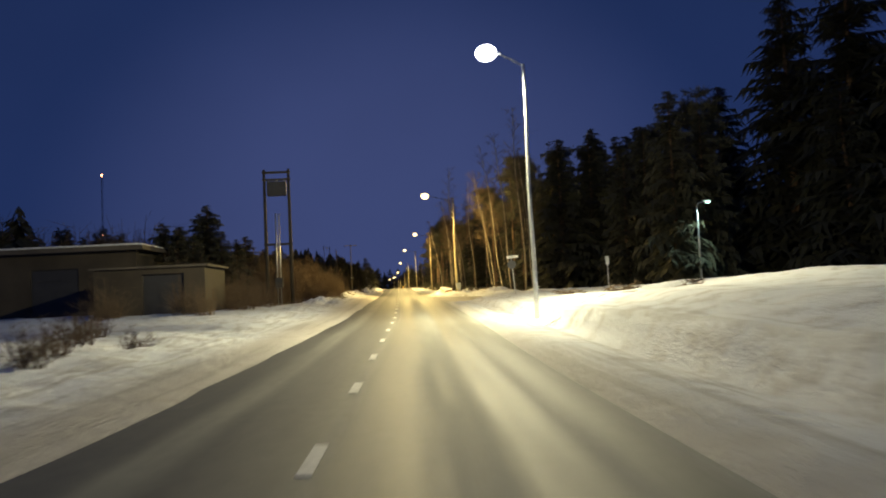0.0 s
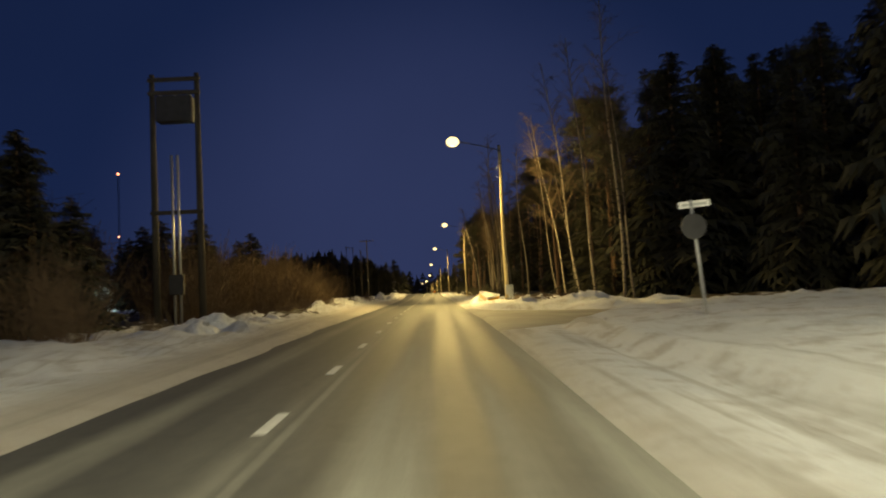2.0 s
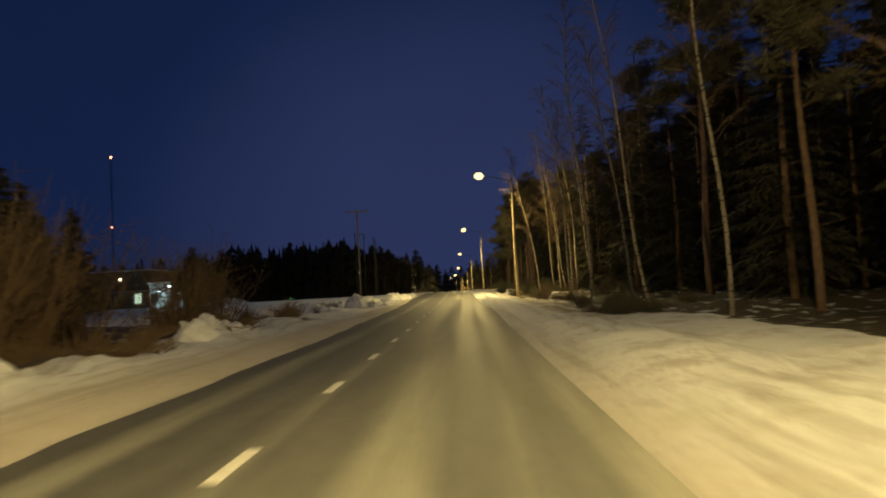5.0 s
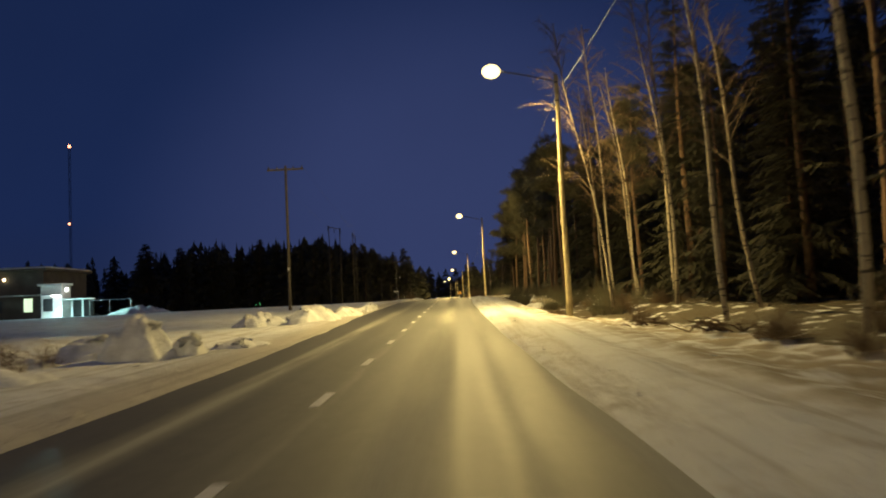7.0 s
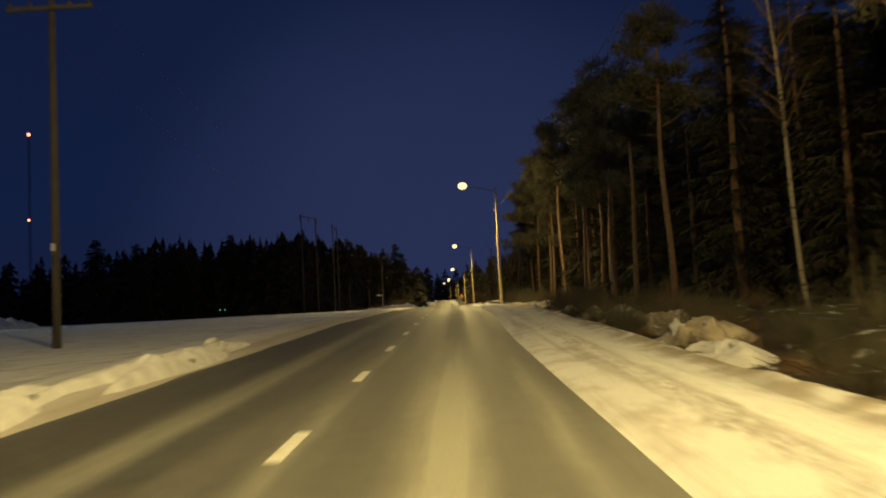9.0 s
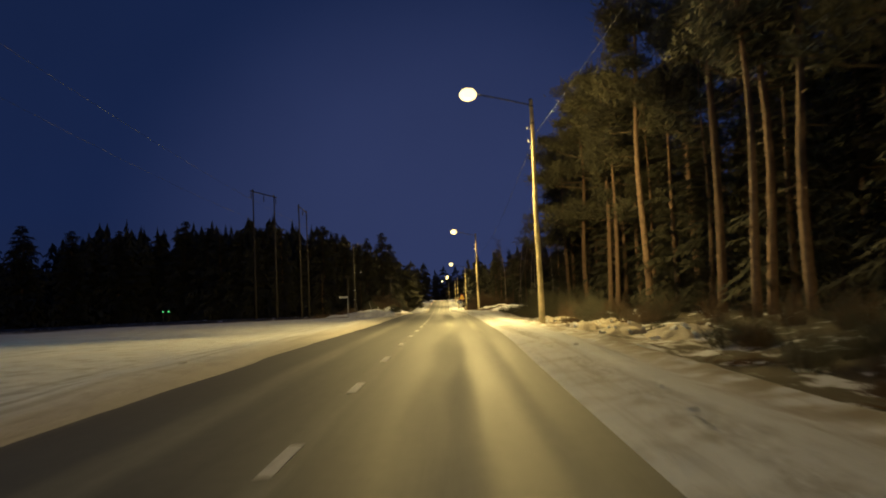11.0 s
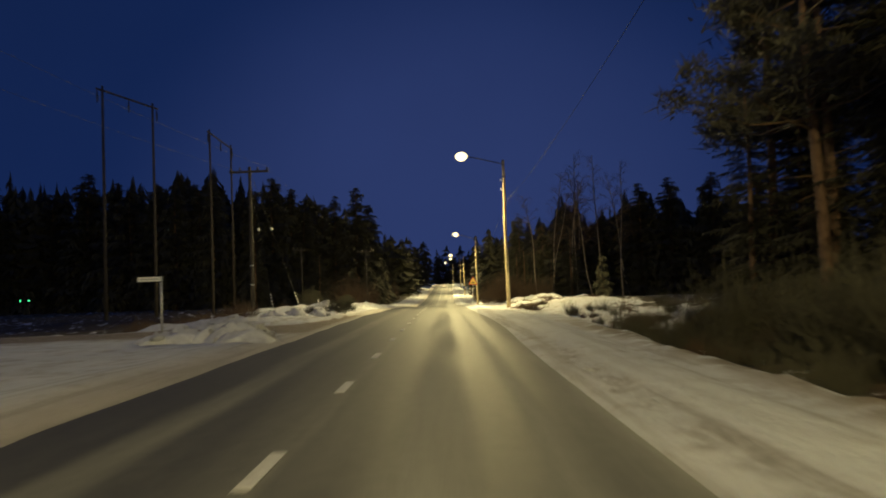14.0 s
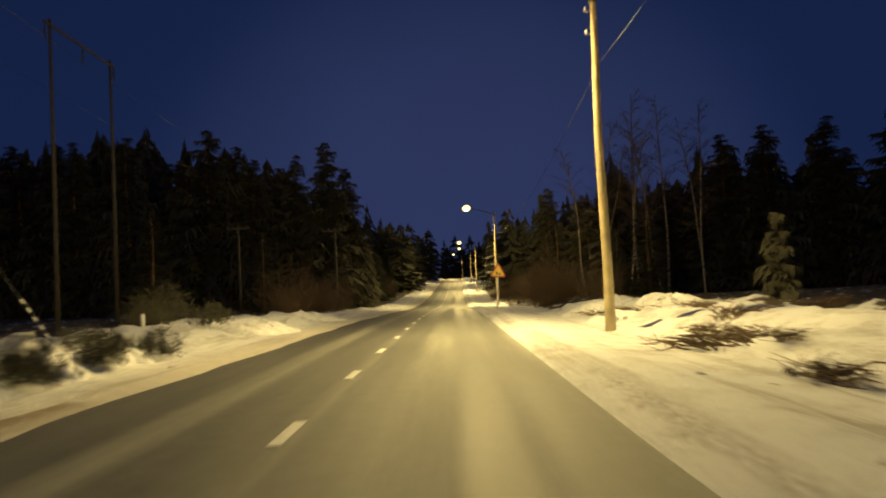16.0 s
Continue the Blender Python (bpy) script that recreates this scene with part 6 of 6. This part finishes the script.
def brush(seed, L):
    random.seed(seed)
    g = Geo()
    for _ in range(26):
        p = Vector((random.gauss(0, 0.3) * L, random.gauss(0, 0.22) * L, random.uniform(0.0, 0.08)))
        a = random.gauss(0.5, 0.5)
        d = Vector((math.cos(a), math.sin(a), random.uniform(0.0, 0.35))) * random.uniform(0.3, 0.8) * L
        g.tube([p, p + d * 0.5 + Vector((0, 0, 0.05)), p + d], [0.02, 0.014, 0.005], 4, False)
        for _ in range(3):
            b = p + d * random.uniform(0.3, 0.9)
            g.tube([b, b + Vector((random.gauss(0, 0.2), random.gauss(0, 0.2), random.uniform(0, 0.2)))], [0.008, 0.003], 3, False)
    return g.mesh("brushwood", TWIG)


br = [brush(71, 1.0), brush(72, 1.3), brush(73, 0.7)]
rb = random.Random(12)
spots = [(4.05, 233.6), (4.4, 233.2), (4.7, 232.5), (5.3, 236.6), (5.7, 237.2), (3.95, 229.5), (5.2, 244.4), (5.9, 240.0), (4.7, 236.0), (6.6, 242.0), (4.3, 246.0), (8.0, 238.5), (5.0, 234.6), (6.9, 248.0)]
spots += [(rb.uniform(5.6, 8.5), rb.uniform(94, 226)) for _ in range(46)] + [(rb.uniform(5.0, 9.5), rb.uniform(60, 72)) for _ in range(10)] + [(rb.uniform(-7.5, -4.4), rb.uniform(50, 98)) for _ in range(26)] + [(8.0, 27.0), (7.2, 31.0), (9.5, 24.0)]
for k, (x, y) in enumerate(spots):
    ob = new("brushwood", br[k % 3])
    s = rb.uniform(0.6, 1.2)
    ob.matrix_basis = Matrix.Translation((x, y, gz(x, y) - 0.03)) @ Matrix.Rotation(rb.uniform(0, 6), 4, "Z") @ Matrix.Diagonal((s, s, s, 1))
    tagged(ob, "dark fallen brushwood half buried in snow", "brushwood", "brushwood on the verge")

# the wood that closes the distance on both sides
random.seed(91)
far = Geo()
sites = [(random.uniform(-260, -14), random.uniform(322, 400)) for _ in range(330)] + [(random.uniform(-110, -13), random.uniform(304, 330)) for _ in range(90)] + [(random.uniform(-26, -11), random.uniform(340, 440)) for _ in range(24)]
sites += [(random.uniform(4, 42), random.uniform(308, 400)) for _ in range(80)] + [(random.uniform(30, 140), random.uniform(75, 430)) for _ in range(150)] + [(random.uniform(48, 110), random.uniform(20, 80)) for _ in range(40)] + [(random.uniform(-60, 60), random.uniform(470, 620)) for _ in range(90)]
sites += [(random.uniform(-75, -26), random.uniform(56, 100)) for _ in range(40)]
fill = [(random.uniform(-75, -17), random.uniform(299, 316)) for _ in range(120)] + [(random.uniform(14, 54), random.uniform(293, 312)) for _ in range(50)]
fill_set = set(fill)
for x, y in sites + fill:
    z, h, r = gz(x, y), random.uniform(9, 15), random.uniform(2.4, 3.8)
    if y < 110 and x < 0:
        h *= 0.6
    tiers, blunt = 15, random.random() < 0.45
    if (x, y) in fill_set:
        h, r, tiers = random.uniform(11, 15.5) * (1.0 if x < 0 else 0.9), random.uniform(2.8, 4.0), 26
    if y > 290 and x < -20:
        h *= 1.0 + 0.28 * min(1.0, (-20 - x) / 14)
    for w in range(tiers):
        u = (w + random.uniform(0, 0.8)) / tiers
        for j in range(9):
            a = random.uniform(0, 6.283)
            L = r * ((1 - u ** 2.6) ** 0.7 if blunt else (1 - u) ** 0.75) * random.uniform(0.45, 1.15) + 0.15
            d, s = Vector((math.cos(a), math.sin(a), 0)), Vector((-math.sin(a), math.cos(a), 0))
            c = Vector((x, y, z + h * (u + random.uniform(-0.03, 0.03)))) + d * (0.35 * L)
            up = random.uniform(0.02, 0.06) * h
            n0 = len(far.v)
            far.v += [tuple(c + Vector((0, 0, up)) - d * 0.3 * L), tuple(c + d * 0.6 * L - s * L * 0.36 + Vector((0, 0, -0.02 * h))), tuple(c + d * L * 0.75 + Vector((0, 0, -0.05 * h))), tuple(c + d * 0.6 * L + s * L * 0.36 + Vector((0, 0, -0.02 * h)))]
            far.f.append((n0, n0 + 1, n0 + 2, n0 + 3))
solid("far_wood", far, NEEDLE, Matrix(), "dense dark spruce wood closing the distance", "wood", kind="stuff")


# the long thin branch lying across the first snow slope
line = [(3.73, 19.45), (4.26, 19.95), (5.2, 21.4), (6.05, 22.3), (6.5, 21.4), (6.95, 19.9), (7.15, 18.7), (7.4, 18.6), (7.7, 18.9)]
t = thing("fallen_branch", Matrix(), "long thin dark branch lying on the snow slope", "branch")
part("stem", Geo().tube([(x, y, gz(x, y) + 0.02) for x, y in line], [0.006, 0.009, 0.012, 0.014, 0.014, 0.015, 0.018, 0.026, 0.018], 6), TWIG, t, smooth=True)
g = Geo()
random.seed(77)
for _ in range(12):
    p = Vector((random.uniform(7.1, 7.7), random.uniform(18.5, 19.0), 0))
    p.z = gz(p.x, p.y) + 0.02
    g.tube([p, p + Vector((random.gauss(0, 0.18), random.gauss(0, 0.18), random.uniform(0.02, 0.2)))], [0.012, 0.004], 4, False)
part("twig_tuft", g, TWIG, t)


# two stays of the wooden pole, each with a pale insulator and a banded guard at its foot
def stay_wire(top, mid, foot):
    top, mid = Vector(top), Vector(mid)
    foot = Vector((*foot, gz(*foot)))
    t = thing("stay_wire", Matrix.Translation(foot), "thin steel stay wire with a pale insulator", "stay wire", "stays of the wooden pole")
    a, b = top - foot, mid - foot
    d = b.normalized()
    part("wire", Geo().tube([a, b], [0.009, 0.009], 6), DARKSTEEL, t)
    part("wire", Geo().tube([b, -0.3 * d], [0.009, 0.009], 6), DARKSTEEL, t)
    part("insulator", Geo().tube([b - d * 0.10, b - d * 0.05, b + d * 0.05, b + d * 0.10], [0.02, 0.065, 0.065, 0.02], 10), WHITE, t, "white porcelain stay insulator", smooth=True)
    guard = part("guard", Geo().tube([-0.2 * d, 1.55 * d], [0.022, 0.020], 8), DARKSTEEL, t, "dark guard tube with pale bands", smooth=True)
    for k in range(6):
        u = 0.10 + 0.25 * k
        part("reflector_band", Geo().tube([d * u, d * (u + 0.11)], [0.027, 0.027], 8), WHITE, guard, "pale reflector band")


stay_wire((-9.34, 230.40, 9.75), (-8.95, 232.5, 7.2), (-8.42, 236.6))
stay_wire((-9.42, 230.40, 9.75), (-9.65, 232.7, 7.2), (-10.05, 236.9))

t = thing("marker_post", Matrix.Translation((-8.1, 240.0, gz(-8.1, 240.0))), "short pale marker post in the snow bank", "post")
part("post", Geo().tube([(0, 0, -0.3), (0, 0, 0.38)], [0.045, 0.045], 10), WHITE, t, smooth=True)
part("cap", Geo().tube([(0, 0, 0.38), (0, 0, 0.41)], [0.05, 0.03], 10), GREYBOX, t)
